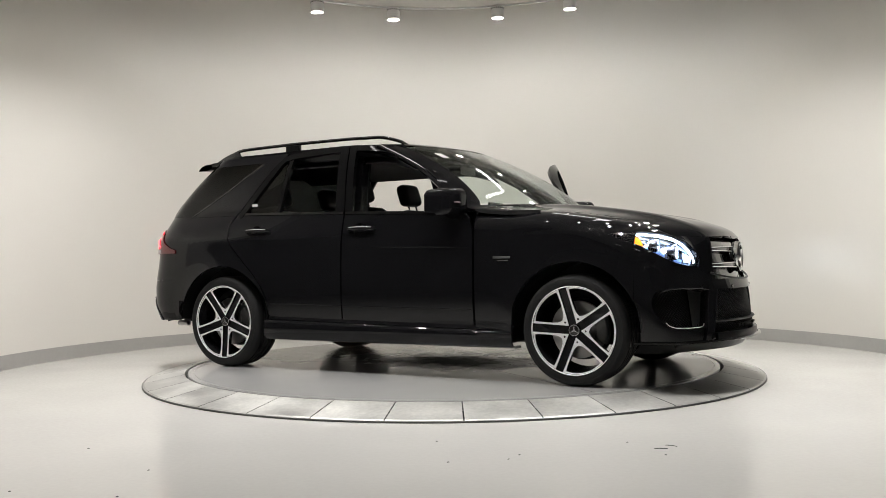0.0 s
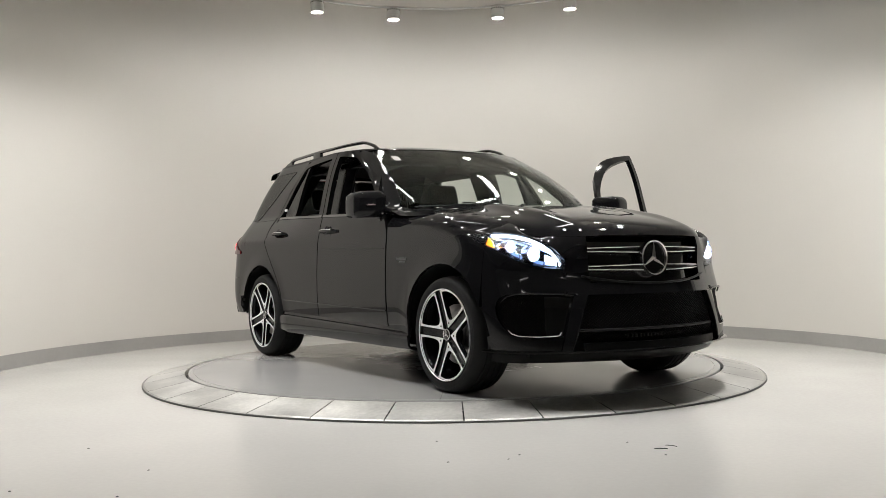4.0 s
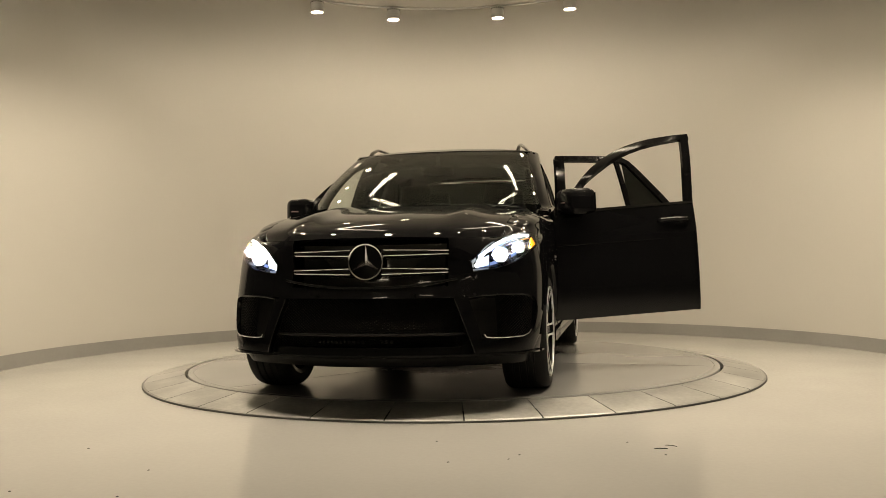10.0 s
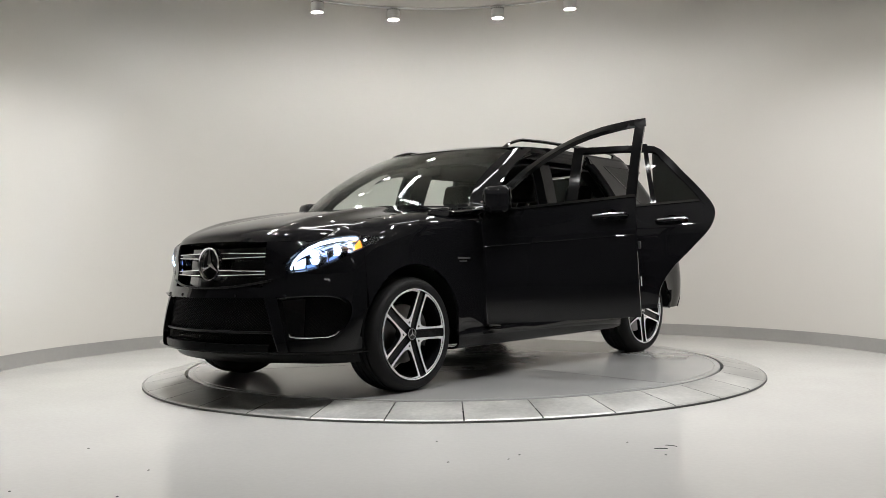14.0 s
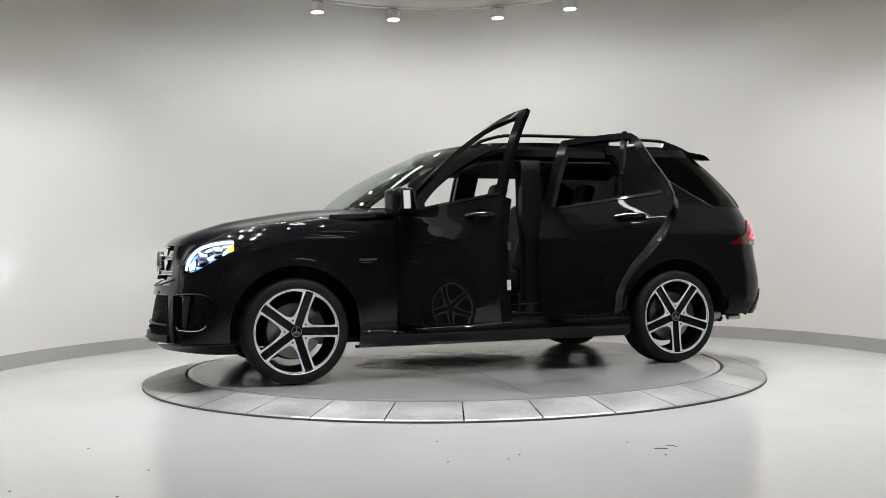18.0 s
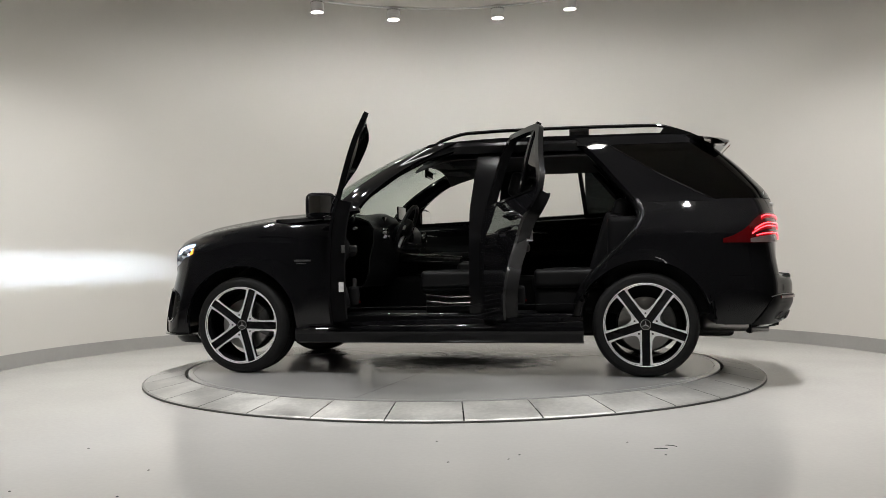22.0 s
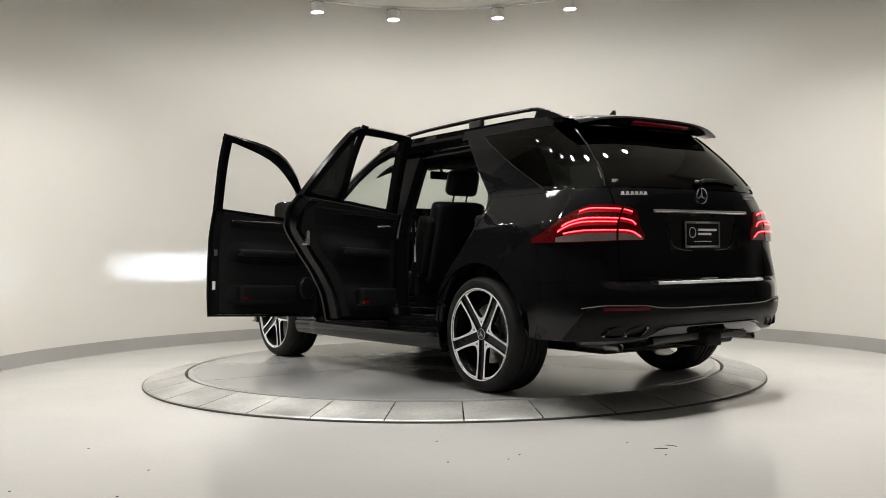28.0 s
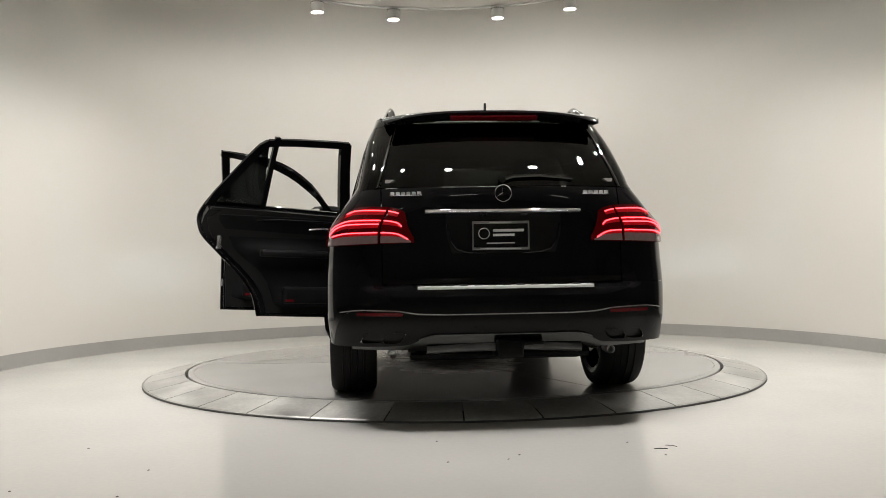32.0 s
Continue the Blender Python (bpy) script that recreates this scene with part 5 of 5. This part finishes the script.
both("intake_fin", lambda: tube([nose_pt(a, z, o) for a, z, o in ((A_ROUND - 4, 0.572, 0.0), (A_ROUND, 0.598, 0.004), (A_ROUND + 6, 0.611, 0.007), ((A_ROUND + A_SI1) / 2, 0.614, 0.009), (A_SI1, 0.610, 0.010), (A_SI1 + 6, 0.600, 0.010))], [0.004, 0.007, 0.009, 0.010, 0.009, 0.006], 8, True, 0.6), M_PAINT)
# inner third of the side intake: a smooth air guide beside the mesh
both("air_guide", lambda: nose_patch(lambda v: A_SI1 - 10 + 3 * v, lambda v: wing_out(0.29 + 0.71 * v), 0.374, 0.606, 8, 10, -0.022, 0.01), M_GLOSS)
both("intake_pillar_trim", lambda: tube([nose_pt(wing_in(v), 0.28 + 0.32 * v, 0.012) for v in span(0.05, 1, 10)], [0.005] * 9 + [0.003], 8), M_PAINT)
for y in (-0.60, -0.28, 0.28, 0.60):
    cpart("parking_sensor", lathe([(0, 0.002), (0.010, 0.002), (0.011, -0.006)], 14, "x", (front(y, 0.615) + 0.001, y, 0.615)), M_GLOSS)


# ---- headlights ----
def head_patch(a0, a1, f0, f1, off, na=22, nz=9, thick=0.0):
    rows = []
    for i in range(na):
        a = a0 + (a1 - a0) * i / (na - 1)
        lo, hi = HLB(a), HLT(a)
        rows.append([nose_pt(a, lo + (hi - lo) * (f0 + (f1 - f0) * j / (nz - 1)), off if not callable(off) else off(i / (na - 1), j / (nz - 1))) for j in range(nz)])
    return sheet(rows, thick)


def on_head(t, f, off=0.0):
    a = A_OUT + (A_IN - A_OUT) * t
    return nose_pt(a, HLB(a) + (HLT(a) - HLB(a)) * f, off)


for s in (1, -1):
    def put(name, bm, material, label="", parent=None):
        if s < 0:
            mirror_y(bm)
        return cpart(name, bm, material, label, parent)
    hl = put("headlight", head_patch(A_OUT, A_IN, -0.02, 1.02, lambda u, v: -0.012 - 0.075 * min(1, 5 * u, 5 * (1 - u), 5 * v, 5 * (1 - v))), M_GLOSS, "lit headlight with dark inner bowl")
    put("lens", head_patch(A_OUT, A_IN, -0.01, 1.01, 0.001), M_LENS, "clear headlight cover", hl)
    # running light: a brow along the top that drops down at its inner end
    brow = [on_head(t, f, -0.020) for t, f in ((0.10, 0.80), (0.22, 0.86), (0.36, 0.88), (0.50, 0.885), (0.64, 0.87), (0.76, 0.82), (0.86, 0.72), (0.93, 0.55), (0.96, 0.35), (0.95, 0.18))]
    put("running_light", tube(brow, [0.004, 0.0065, 0.008, 0.009, 0.0095, 0.0095, 0.009, 0.008, 0.007, 0.004], 8), M_DRL, "bright white running light strip", hl)
    brow2 = [on_head(t, f, -0.024) for t, f in ((0.24, 0.70), (0.40, 0.72), (0.55, 0.71), (0.68, 0.66))]
    put("reflector_strip", tube(brow2, 0.006, 6), M_REFL, "", hl)
    put("indicator", head_patch(A_OUT + 0.04 * (A_IN - A_OUT), A_OUT + 0.22 * (A_IN - A_OUT), 0.08, 0.80, -0.010, 8, 6, 0.01), M_AMBER, "glowing amber indicator", hl)
    for t, f, r in ((0.42, 0.42, 0.034), (0.68, 0.40, 0.043)):
        c = on_head(t, f, -0.022)
        # projector: a ring, a glowing lens with a slit, and a flat channel with a small source at its back
        put("projector", lathe([(r, 0.006), (r + 0.006, 0.002), (r + 0.006, -0.05), (r * 0.9, -0.05), (r * 0.97, 0.0), (r, 0.006)], 28, "x", tuple(c)), M_REFL, "", hl)
        for sg in (1, -1):
            half = [(r * 0.96 * math.cos(q), sg * r * 0.96 * math.sin(q)) for q in [math.pi * k / 14 for k in range(15)]]
            half = [(y, z) for y, z in half if abs(z) > 0.0075]
            half = [(half[0][0], sg * 0.0075)] + half + [(half[-1][0], sg * 0.0075)]
            bm = bmesh.new()
            add_plate(bm, half if sg > 0 else half[::-1], 0.004, Matrix(((0, 0, 1, c.x - 0.004), (1, 0, 0, c.y), (0, 1, 0, c.z), (0, 0, 0, 1))))
            put("projector_lens", bm, M_HOT if r > 0.038 else M_PROJ, "glowing half of the projector lens", hl)
            put("channel", box(c.x - 0.066, c.x - 0.005, c.y - 0.055, c.y + 0.055, c.z + (0.0032 if sg > 0 else -0.0074), c.z + (0.0052 if sg > 0 else -0.0054)), M_DKALU, "", hl)
        put("source", box(c.x - 0.066, c.x - 0.064, c.y - 0.022, c.y + 0.022, c.z - 0.0005, c.z + 0.0032), M_BEAM, "glowing headlight source", hl)
    for f0, f1 in ((0.03, 0.20), (0.60, 0.74)):
        put("reflector", head_patch(A_OUT + 0.26 * (A_IN - A_OUT), A_OUT + 0.93 * (A_IN - A_OUT), f0, f1, -0.050, 18, 4, 0.003), M_HALO, "blue-lit reflector round the projectors", hl)
    for t in (0.31, 0.52, 0.56, 0.80):
        put("reflector_rib", tube([on_head(t, f, -0.036) for f in (0.04, 0.12, 0.22)], 0.005, 6), M_REFL, "", hl)
    put("inner_glow", head_patch(A_OUT + 0.80 * (A_IN - A_OUT), A_OUT + 0.93 * (A_IN - A_OUT), 0.12, 0.5, -0.035, 8, 6, 0.004), M_PROJ, "", hl)

# flank badges, drawn as plain bars
for s in (1, -1):
    y = side(2.43, 0.81)
    b = cpart("fender_badge", box(2.365, 2.49, s * y - 0.003, s * y + 0.003, 0.815, 0.829, 0.002), M_DULL, "small grey badge bars on the fender")
    part("badge_bar", box(2.40, 2.475, s * y - 0.003, s * y + 0.003, 0.798, 0.806, 0.001), M_DULL, b)
both("flank_crease", lambda: tube([(x, side(x, 0.50) + 0.0, 0.475 + 0.03 * (2.2 - x) / 2) for x in span(2.20, 0.46, 20)], 0.004, 6), M_PAINT)
both("wiper", lambda: tube([(2.36, 0.10, 1.205), (2.33, 0.30, 1.20), (2.26, 0.52, 1.19), (2.16, 0.68, 1.185)], 0.008, 6), M_PLAST)

# ---- roof rails, spoiler, aerial ----
def rail_base(x):
    return roof_pt(x, 0.88)[2]


def roof_rail():
    bm = bmesh.new()
    pts = []
    for x in span(1.50, -0.34, 40):
        e = min(1.0, (1.50 - x) / 0.22, (x + 0.34) / 0.20)
        e = max(0, e) ** 0.6
        pts.append((x, 0.605 - 0.055 * max(0, 0.4 - x), rail_base(x) - 0.010 + 0.066 * e))
    add_tube(bm, pts, 0.0165, 8, True, 0.8)
    return bm


both("roof_rail", roof_rail, M_GLOSS, "gloss black roof rail")
for x in (0.44,):
    both("rail_foot", lambda: box(x - 0.07, x + 0.07, 0.588 - 0.055 * max(0, 0.4 - x), 0.618 - 0.055 * max(0, 0.4 - x), rail_base(x) - 0.02, rail_base(x) + (0.050 if 0 < x < 1 else 0.030), 0.008), M_GLOSS)
def rail_wedge():
    bm = bmesh.new()
    add_plate(bm, [(-0.40, rail_base(-0.36) - 0.012), (-0.12, rail_base(-0.12) - 0.012), (-0.155, rail_base(-0.15) + 0.046), (-0.24, rail_base(-0.24) + 0.044), (-0.33, rail_base(-0.33) + 0.02)], 0.022,
              Matrix(((1, 0, 0, 0), (0, 0, 1, 0.567), (0, 1, 0, 0), (0, 0, 0, 1))))
    return bm


both("rail_foot", rail_wedge, M_GLOSS)
both("rail_label", lambda: box(1.0, 1.1, 0.655, 0.66, 1.668, 1.674), M_WHITELBL, "small white sticker by the roof rail")
sp_rows = []
for u in span(-1, 1, 41):
    w = 0.645
    k = abs(u) ** 4
    d = 0.035 * abs(u) ** 2.6
    sp_rows.append([(-0.36 + 0.02 * k, u * w, 1.683 - d), (-0.46, u * w, 1.682 - d - 0.005 * k), (-0.56 + 0.04 * k, u * w * 0.985, 1.674 - d - 0.012 * k), (-0.625 + 0.07 * k, u * w * 0.97, 1.660 - d - 0.02 * k),
                    (-0.632 + 0.07 * k, u * w * 0.968, 1.648 - d - 0.02 * k), (-0.60 + 0.07 * k, u * w * 0.96, 1.615 - d * 0.6), (-0.52 + 0.04 * k, u * w * 0.95, 1.610 - d * 0.5), (-0.44, u * w * 0.94, 1.62)])
cpart("spoiler", sheet(sp_rows), M_PAINT, "black roof-edge spoiler")
cpart("brake_light", sheet([[(-0.634 + o, y, z) for o, z in ((0.0, 1.628), (0.012, 1.612), (0.02, 1.608))] for y in span(-0.25, 0.25, 16)], 0.006), M_REDDARK, "dark red high brake light strip")
bm = bmesh.new()
add_plate(bm, [(-0.075, 0), (0.075, 0), (0.05, 0.014), (-0.02, 0.042), (-0.05, 0.066), (-0.066, 0.066)], 0.012, Matrix(((1, 0, 0, -0.185), (0, 0, 1, -0.006), (0, 1, 0, 1.700), (0, 0, 0, 1))))
cpart("aerial", bm, M_GLOSS, "black shark-fin roof aerial")

# ---- tail ----
T_OUT = -0.445
TA0 = tail_a_of_x(T_OUT, 0.95)
TA1 = tail_a_of_y(0.475, 0.95)
tl_top = curve((TA0, 0.925), (TA0 + 0.15 * (TA1 - TA0), 0.985), (TA0 + 0.36 * (TA1 - TA0), 1.075), (TA0 + 0.52 * (TA1 - TA0), 1.105), (TA0 + 0.75 * (TA1 - TA0), 1.100), (TA0 + 0.90 * (TA1 - TA0), 1.075), (TA1, 0.93))
tl_bot = curve((TA0, 0.898), (TA0 + 0.4 * (TA1 - TA0), 0.895), (TA1, 0.905))
TSEAM = (tail_a_of_y(0.652, 1.0) - TA0) / (TA1 - TA0)


def on_tail(t, f, off=0.0):
    a = TA0 + (TA1 - TA0) * t
    return tail_pt(a, tl_bot(a) + (tl_top(a) - tl_bot(a)) * f, off)


def tl_patch(t0, t1, f0, f1, off, na=20, nz=8, thick=0.018):
    return sheet([[on_tail(t, f, off) for f in span(f0, f1, nz)] for t in span(t0, t1, na)], -thick)


for s in (1, -1):
    def put(name, bm, material, label="", parent=None):
        if s < 0:
            mirror_y(bm)
        return cpart(name, bm, material, label, parent)
    tlamp = put("tail_light", tl_patch(0.0, TSEAM - 0.006, 0.0, 1.0, 0.010), M_REDLENS, "lit red tail light with three bright strips")
    put("inner_lamp", tl_patch(TSEAM + 0.006, 1.0, 0.0, 1.0, 0.010), M_REDLENS, "", tlamp)
    put("reverse_lamp", tl_patch(0.22, TSEAM - 0.01, 0.02, 0.23, 0.013, 10, 3, 0.012), M_SMOKE, "pale smoked reversing lamp", tlamp)
    put("reverse_lamp", tl_patch(TSEAM + 0.01, 0.985, 0.02, 0.21, 0.013, 10, 3, 0.012), M_SMOKE, "pale smoked reversing lamp", tlamp)
    for f, t0, t1 in ((0.90, 0.40, 0.88), (0.64, 0.28, 0.93), (0.54, 0.24, 0.60), (0.31, 0.30, 0.97)):
        for q0, q1 in ((t0, TSEAM - 0.012), (TSEAM + 0.012, t1)):
            if q1 - q0 < 0.04:
                continue
            pts = [on_tail(t, f - (0.07 * max(0, (t - 0.85) / 0.12) ** 2 if t > 0.85 else 0) - (0.05 * ((0.40 - t) / 0.12) ** 2 if t < 0.40 and f > 0.5 else 0), 0.014) for t in span(q0, q1, 10)]
            put("glow_field", tl_patch(q0, q1, f - 0.105, f + 0.03, 0.0125, 10, 3, 0.002), M_REDSOFT, "", tlamp)
            put("light_strip", tube(pts, 0.0036, 6), M_REDGLOW, "glowing red strip", tlamp)

cpart("tailgate_bar", sheet([[(rear(y, 1.072) - o, y, z) for z, o in ((1.058, 0.004), (1.061, 0.016), (1.067, 0.021), (1.074, 0.020), (1.080, 0.014), (1.083, 0.004))] for y in span(0.42, -0.42, 30)]), M_MIRROR, "chrome bar across the tailgate")
cpart("plate_recess", tail_patch(lambda z: tail_a_of_y(0.31 - (0.95 - min(z, 0.95)) * 0.3, z), lambda z: 180 - tail_a_of_y(0.31 - (0.95 - min(z, 0.95)) * 0.3, z), 0.845, 1.055, 24, 8, 0.0025, 0.004), M_GLOSS)
both("recess_edge", lambda: tube([(rear(y, z) - 0.004, y, z) for y, z in ((0.10, 0.846), (0.20, 0.850), (0.255, 0.868), (0.285, 0.91), (0.305, 1.0))], 0.005, 6), M_PAINT)
tg = ring_star("tail_emblem", (rear(0, 1.164) - 0.006, 0.0, 1.164), 0.047, -1, "chrome ring emblem with three points")
px = rear(0, 0.94) - 0.016
plate = cpart("dealer_plate", box(px, px + 0.010, -0.134, 0.170, 0.862, 1.012, 0.003), M_GLOSS, "black plate in a pale metal frame with unreadable bars")
for x0, x1, z0, z1 in ((-0.136, 0.172, 1.000, 1.014), (-0.136, 0.172, 0.860, 0.874), (-0.136, -0.128, 0.874, 1.0), (0.164, 0.172, 0.874, 1.0)):
    part("plate_frame", box(px - 0.004, px + 0.004, x0, x1, z0, z1, 0.002), M_IRON, plate, "worn grey metal frame")
part("plate_ring", lathe([(0.026, 0.0), (0.0275, -0.002), (0.030, -0.002), (0.031, 0.0)], 28, "x", (px, 0.108, 0.948)), M_WHITELBL, plate)
for y0, y1, z0, z1 in ((-0.105, 0.060, 0.957, 0.971), (-0.055, 0.060, 0.933, 0.946), (-0.055, 0.095, 0.894, 0.899), (-0.04, 0.08, 1.005, 1.009), (-0.09, 0.13, 0.865, 0.870)):
    part("plate_bar", box(px - 0.0055, px - 0.0005, y0, y1, z0, z1), M_WHITELBL, plate, "pale bar", False)
for y in (-0.11, 0.11):
    part("plate_screw", lathe([(0, -0.004), (0.006, -0.003), (0.007, 0.0)], 10, "x", (px - 0.003, y, 1.007)), M_CHROME, plate)
    cpart("plate_lamp", box(rear(0, 1.04) - 0.020, rear(0, 1.04) - 0.006, y - 0.02, y + 0.02, 1.044, 1.054, 0.003), M_LENS)
for y0, y1, n in ((0.435, 0.605, 6), (-0.595, -0.440, 5)):
    b = cpart("tail_badge", tube([(rear(abs(y), 1.162) - 0.004, y, 1.160) for y in span(y0, y1, 8)], 0.0015, 6), M_ALU, "small chrome badge drawn as bars")
    for k in range(n):
        ya, yb = y0 + (y1 - y0) * (k + 0.12) / n, y0 + (y1 - y0) * (k + 0.86) / n
        xx = rear(abs(ya + yb) / 2, 1.17) - 0.004
        part("badge_bar", sheet([[(xx, y, z), (xx - 0.003, y, z + 0.001), (xx - 0.003, y, z + 0.014), (xx, y, z + 0.015)] for y, z in ((ya, 1.163), ((ya + yb) / 2, 1.1635), (yb, 1.164))], 0.002), M_ALU, b)
wp = [(rear(0, 1.245) - 0.012, 0.0, 1.240), (rear(0, 1.26) - 0.020, -0.06, 1.258), (rear(0.2, 1.262) - 0.02, -0.20, 1.262), (rear(0.38, 1.245) - 0.014, -0.39, 1.243)]
w = cpart("rear_wiper", tube(wp, [0.014, 0.013, 0.011, 0.006], 8), M_GLOSS, "black rear wiper arm")
part("wiper_hub", lathe([(0, -0.03), (0.018, -0.028), (0.022, 0.0)], 18, "x", (rear(0, 1.24), 0, 1.238)), M_GLOSS, w)
for y in (0.60, -0.60):
    cpart("window_label", box(rear(0.6, 1.24) - 0.003, rear(0.6, 1.24) - 0.001, y - 0.028, y + 0.028, 1.232, 1.250), M_WHITELBL, "small white sticker on the rear window", None, False)
cpart("window_label", sheet([[nose_pt(a, z, 0.003) for z in (1.545, 1.565, 1.585)] for a in (136.0, 138.5, 141.0)], 0.001), M_WHITELBL, "white sticker in the windscreen's upper corner")
cpart("window_label", box(0.185, 0.235, -side(0.21, 1.262) - 0.002, -side(0.21, 1.262) + 0.002, 1.255, 1.275), M_WHITELBL, "small white sticker on the rear side window", None, False)
# bumper step, crease, reflectors, tail pipes
st = cpart("bumper_step", sheet([[(rear(y, 0.655) - 0.002 + dx, y, 0.668 + dz) for dx, dz in ((0.0, -0.012), (-0.005, -0.006), (-0.003, 0.002), (0.006, 0.006), (0.030, 0.007), (0.055, 0.005))] for y in span(-0.47, 0.47, 40)], 0.003), M_ALU, "bright metal loading edge")
for k in range(13):
    y = -0.45 + 0.075 * k
    part("step_pad", box(rear(y, 0.655) + 0.004, rear(y, 0.655) + 0.040, y - 0.021, y + 0.021, 0.672, 0.680, 0.002), M_RUBBER, st)
crease = curve((0.0, 0.525), (0.30, 0.525), (0.46, 0.530), (0.58, 0.546), (0.76, 0.549), (0.85, 0.540), (0.93, 0.52))
skirt_y = curve((0.34, 0.915), (0.42, 0.905), (0.48, 0.89), (0.53, 0.86), (0.55, 0.80))
skirt_low = curve((0.0, 0.412), (0.36, 0.412), (0.43, 0.400), (0.52, 0.362), (0.70, 0.352), (0.93, 0.350))
cpart("bumper_skirt", tail_patch(lambda z: tail_a_of_y(skirt_y(z), z), lambda z: 180 - tail_a_of_y(skirt_y(z), z), lambda a: skirt_low(abs(tail_pt(a, 0.4).y)),
                                 lambda a: crease(abs(tail_pt(a, 0.5).y)) - 0.004, 72, 14, 0.008, 0.012), M_SATIN, "satin black lower bumper skirt")
A_CR = tail_a_of_y(0.875, 0.53)
cpart("bumper_crease", tube([tail_pt(a, crease(abs(tail_pt(a, 0.5).y)), 0.007) for a in span(A_CR, 180 - A_CR, 90)], 0.0028, 6), M_IRON)
both("rear_reflector", lambda: sheet([[(rear(y, z) - 0.012, y, z) for z in (0.520, 0.528, 0.537)] for y in span(0.55, 0.79, 14)], -0.006), M_REDDARK, "dark red bumper reflector")
cpart("diffuser_lip", tube([tail_pt(a, skirt_low(abs(tail_pt(a, 0.4).y)) + 0.006, 0.011) for a in span(tail_a_of_y(0.46, 0.4), 180 - tail_a_of_y(0.46, 0.4), 40)], 0.006, 8), M_GLOSS)
for s in (1, -1):
    for yc, w in ((0.705, 0.058), (0.595, 0.052)):
        rows = []
        for dx, q in ((0.12, 1.0), (0.010, 1.0), (0.0, 0.99), (-0.003, 0.95), (0.0, 0.90), (0.012, 0.86), (0.09, 0.82)):
            row = []
            for k in range(33):
                a = 2 * math.pi * k / 32
                cy, cz = math.copysign(abs(math.cos(a)) ** 0.5, math.cos(a)), math.copysign(abs(math.sin(a)) ** 0.5, math.sin(a))
                z = 0.401 + 0.030 * q * cz
                y = yc + w * q * cy - 0.020 * cz * q
                row.append((rear(yc, 0.42) - 0.004 + dx + 0.35 * (0.401 - z) + 0.35 * (y - yc), s * y, z))
            rows.append(row)
        ob = cpart("tail_pipe", sheet(rows), M_DKCHROME, "dark chrome square-cut tail pipe")
        bm = bmesh.new()
        bm.faces.new([bm.verts.new((p[0] - 0.004, p[1], p[2])) for p in rows[-1][:-1]])
        part("pipe_mouth", bm, M_JOINT, ob)
    cpart("pipe_end", lathe([(0.016, -0.03), (0.021, -0.034), (0.024, -0.03), (0.024, 0.08), (0.016, 0.08)], 20, "x", (-0.80, s * 0.60, 0.306)), M_IRON, "round bright pipe end under the bumper")
    cpart("pipe_bracket", box(-0.86, -0.70, s * 0.50 - 0.02, s * 0.50 + 0.02, 0.315, 0.345, 0.006), M_SATIN)
cpart("diffuser_plate", sheet([[(rear(y, 0.36) + 0.03 + dx, y, 0.316 + dz - 0.012 * abs(y / 0.42) ** 2) for dx, dz in ((0.05, 0.0), (0.012, 0.004), (0.0, 0.012), (-0.004, 0.030), (0.0, 0.048))] for y in span(-0.42, 0.42, 30)], 0.006), M_DULL, "dull grey skid plate")
cpart("hitch_cover", box(-0.985, -0.70, -0.09, 0.05, 0.285, 0.385, 0.012), M_SATIN)
cpart("hitch_ball_mount", box(-0.99, -0.80, -0.20, -0.09, 0.355, 0.375, 0.006), M_SATIN)
cpart("crossbar", tube([(-0.72, -0.5, 0.290), (-0.74, 0.0, 0.290), (-0.72, 0.5, 0.290)], 0.030, 8), M_SATIN)

# ---- marks on the turntable and floor ----
for a in (0, 120, 240):
    part("disc_seam", box(0.25, R_IN - 0.07, -0.0009, 0.0009, -0.001, 0.0007, 0, Matrix.Rotation(radians(a + 84), 4, "Z")), M_JOINT, table, smooth=False)
for k, (x, y, l, a) in enumerate(((0.948, -3.09, 0.06, -10), (1.008, -3.03, 0.055, -35))):
    m = pose(x, y, 0.002, 0, 0, a)
    pts = [m @ Vector((l * (i / 4 - 0.5), 0.006 * math.sin(i / 4 * 3.1), 0)) for i in range(5)]
    tagged(link("floor_hair", tube(pts, 0.0016, 5), M_JOINT), "thin dark fibre lying on the pale floor", "debris", "specks on the floor")
rnd = random.Random(11)
for k in range(16):
    x, y = rnd.uniform(-2.2, 2.6), rnd.uniform(-4.2, -2.6)
    tagged(link("floor_speck", lathe([(0, 0.003), (0.004, 0.002), (0.006, 0.0002)], 8, "z", (x, y, 0)), M_JOINT), "tiny dark crumb lying on the pale floor", "debris", "specks on the floor")


# ---- what turns ----
def motions():
    turn = [(0, -28.65), (2, -42.4), (3.5, -52.65), (6, -71.4), (8.5, -90.0), (10.5, -104.6), (12, -115.6), (13, -123.0), (14.5, -134.3), (16.5, -148.8),
            (18, -160.1), (20, -175.5), (22, -191.3), (23, -198.85), (25.5, -216.65), (27.5, -230.3), (29, -241.6), (30.5, -253.3), (32, -264.7)]
    for ob in (car, table):
        walk(ob, [(t, pose(0, 0, ZT, 0, 0, a)) for t, a in turn])


motions()
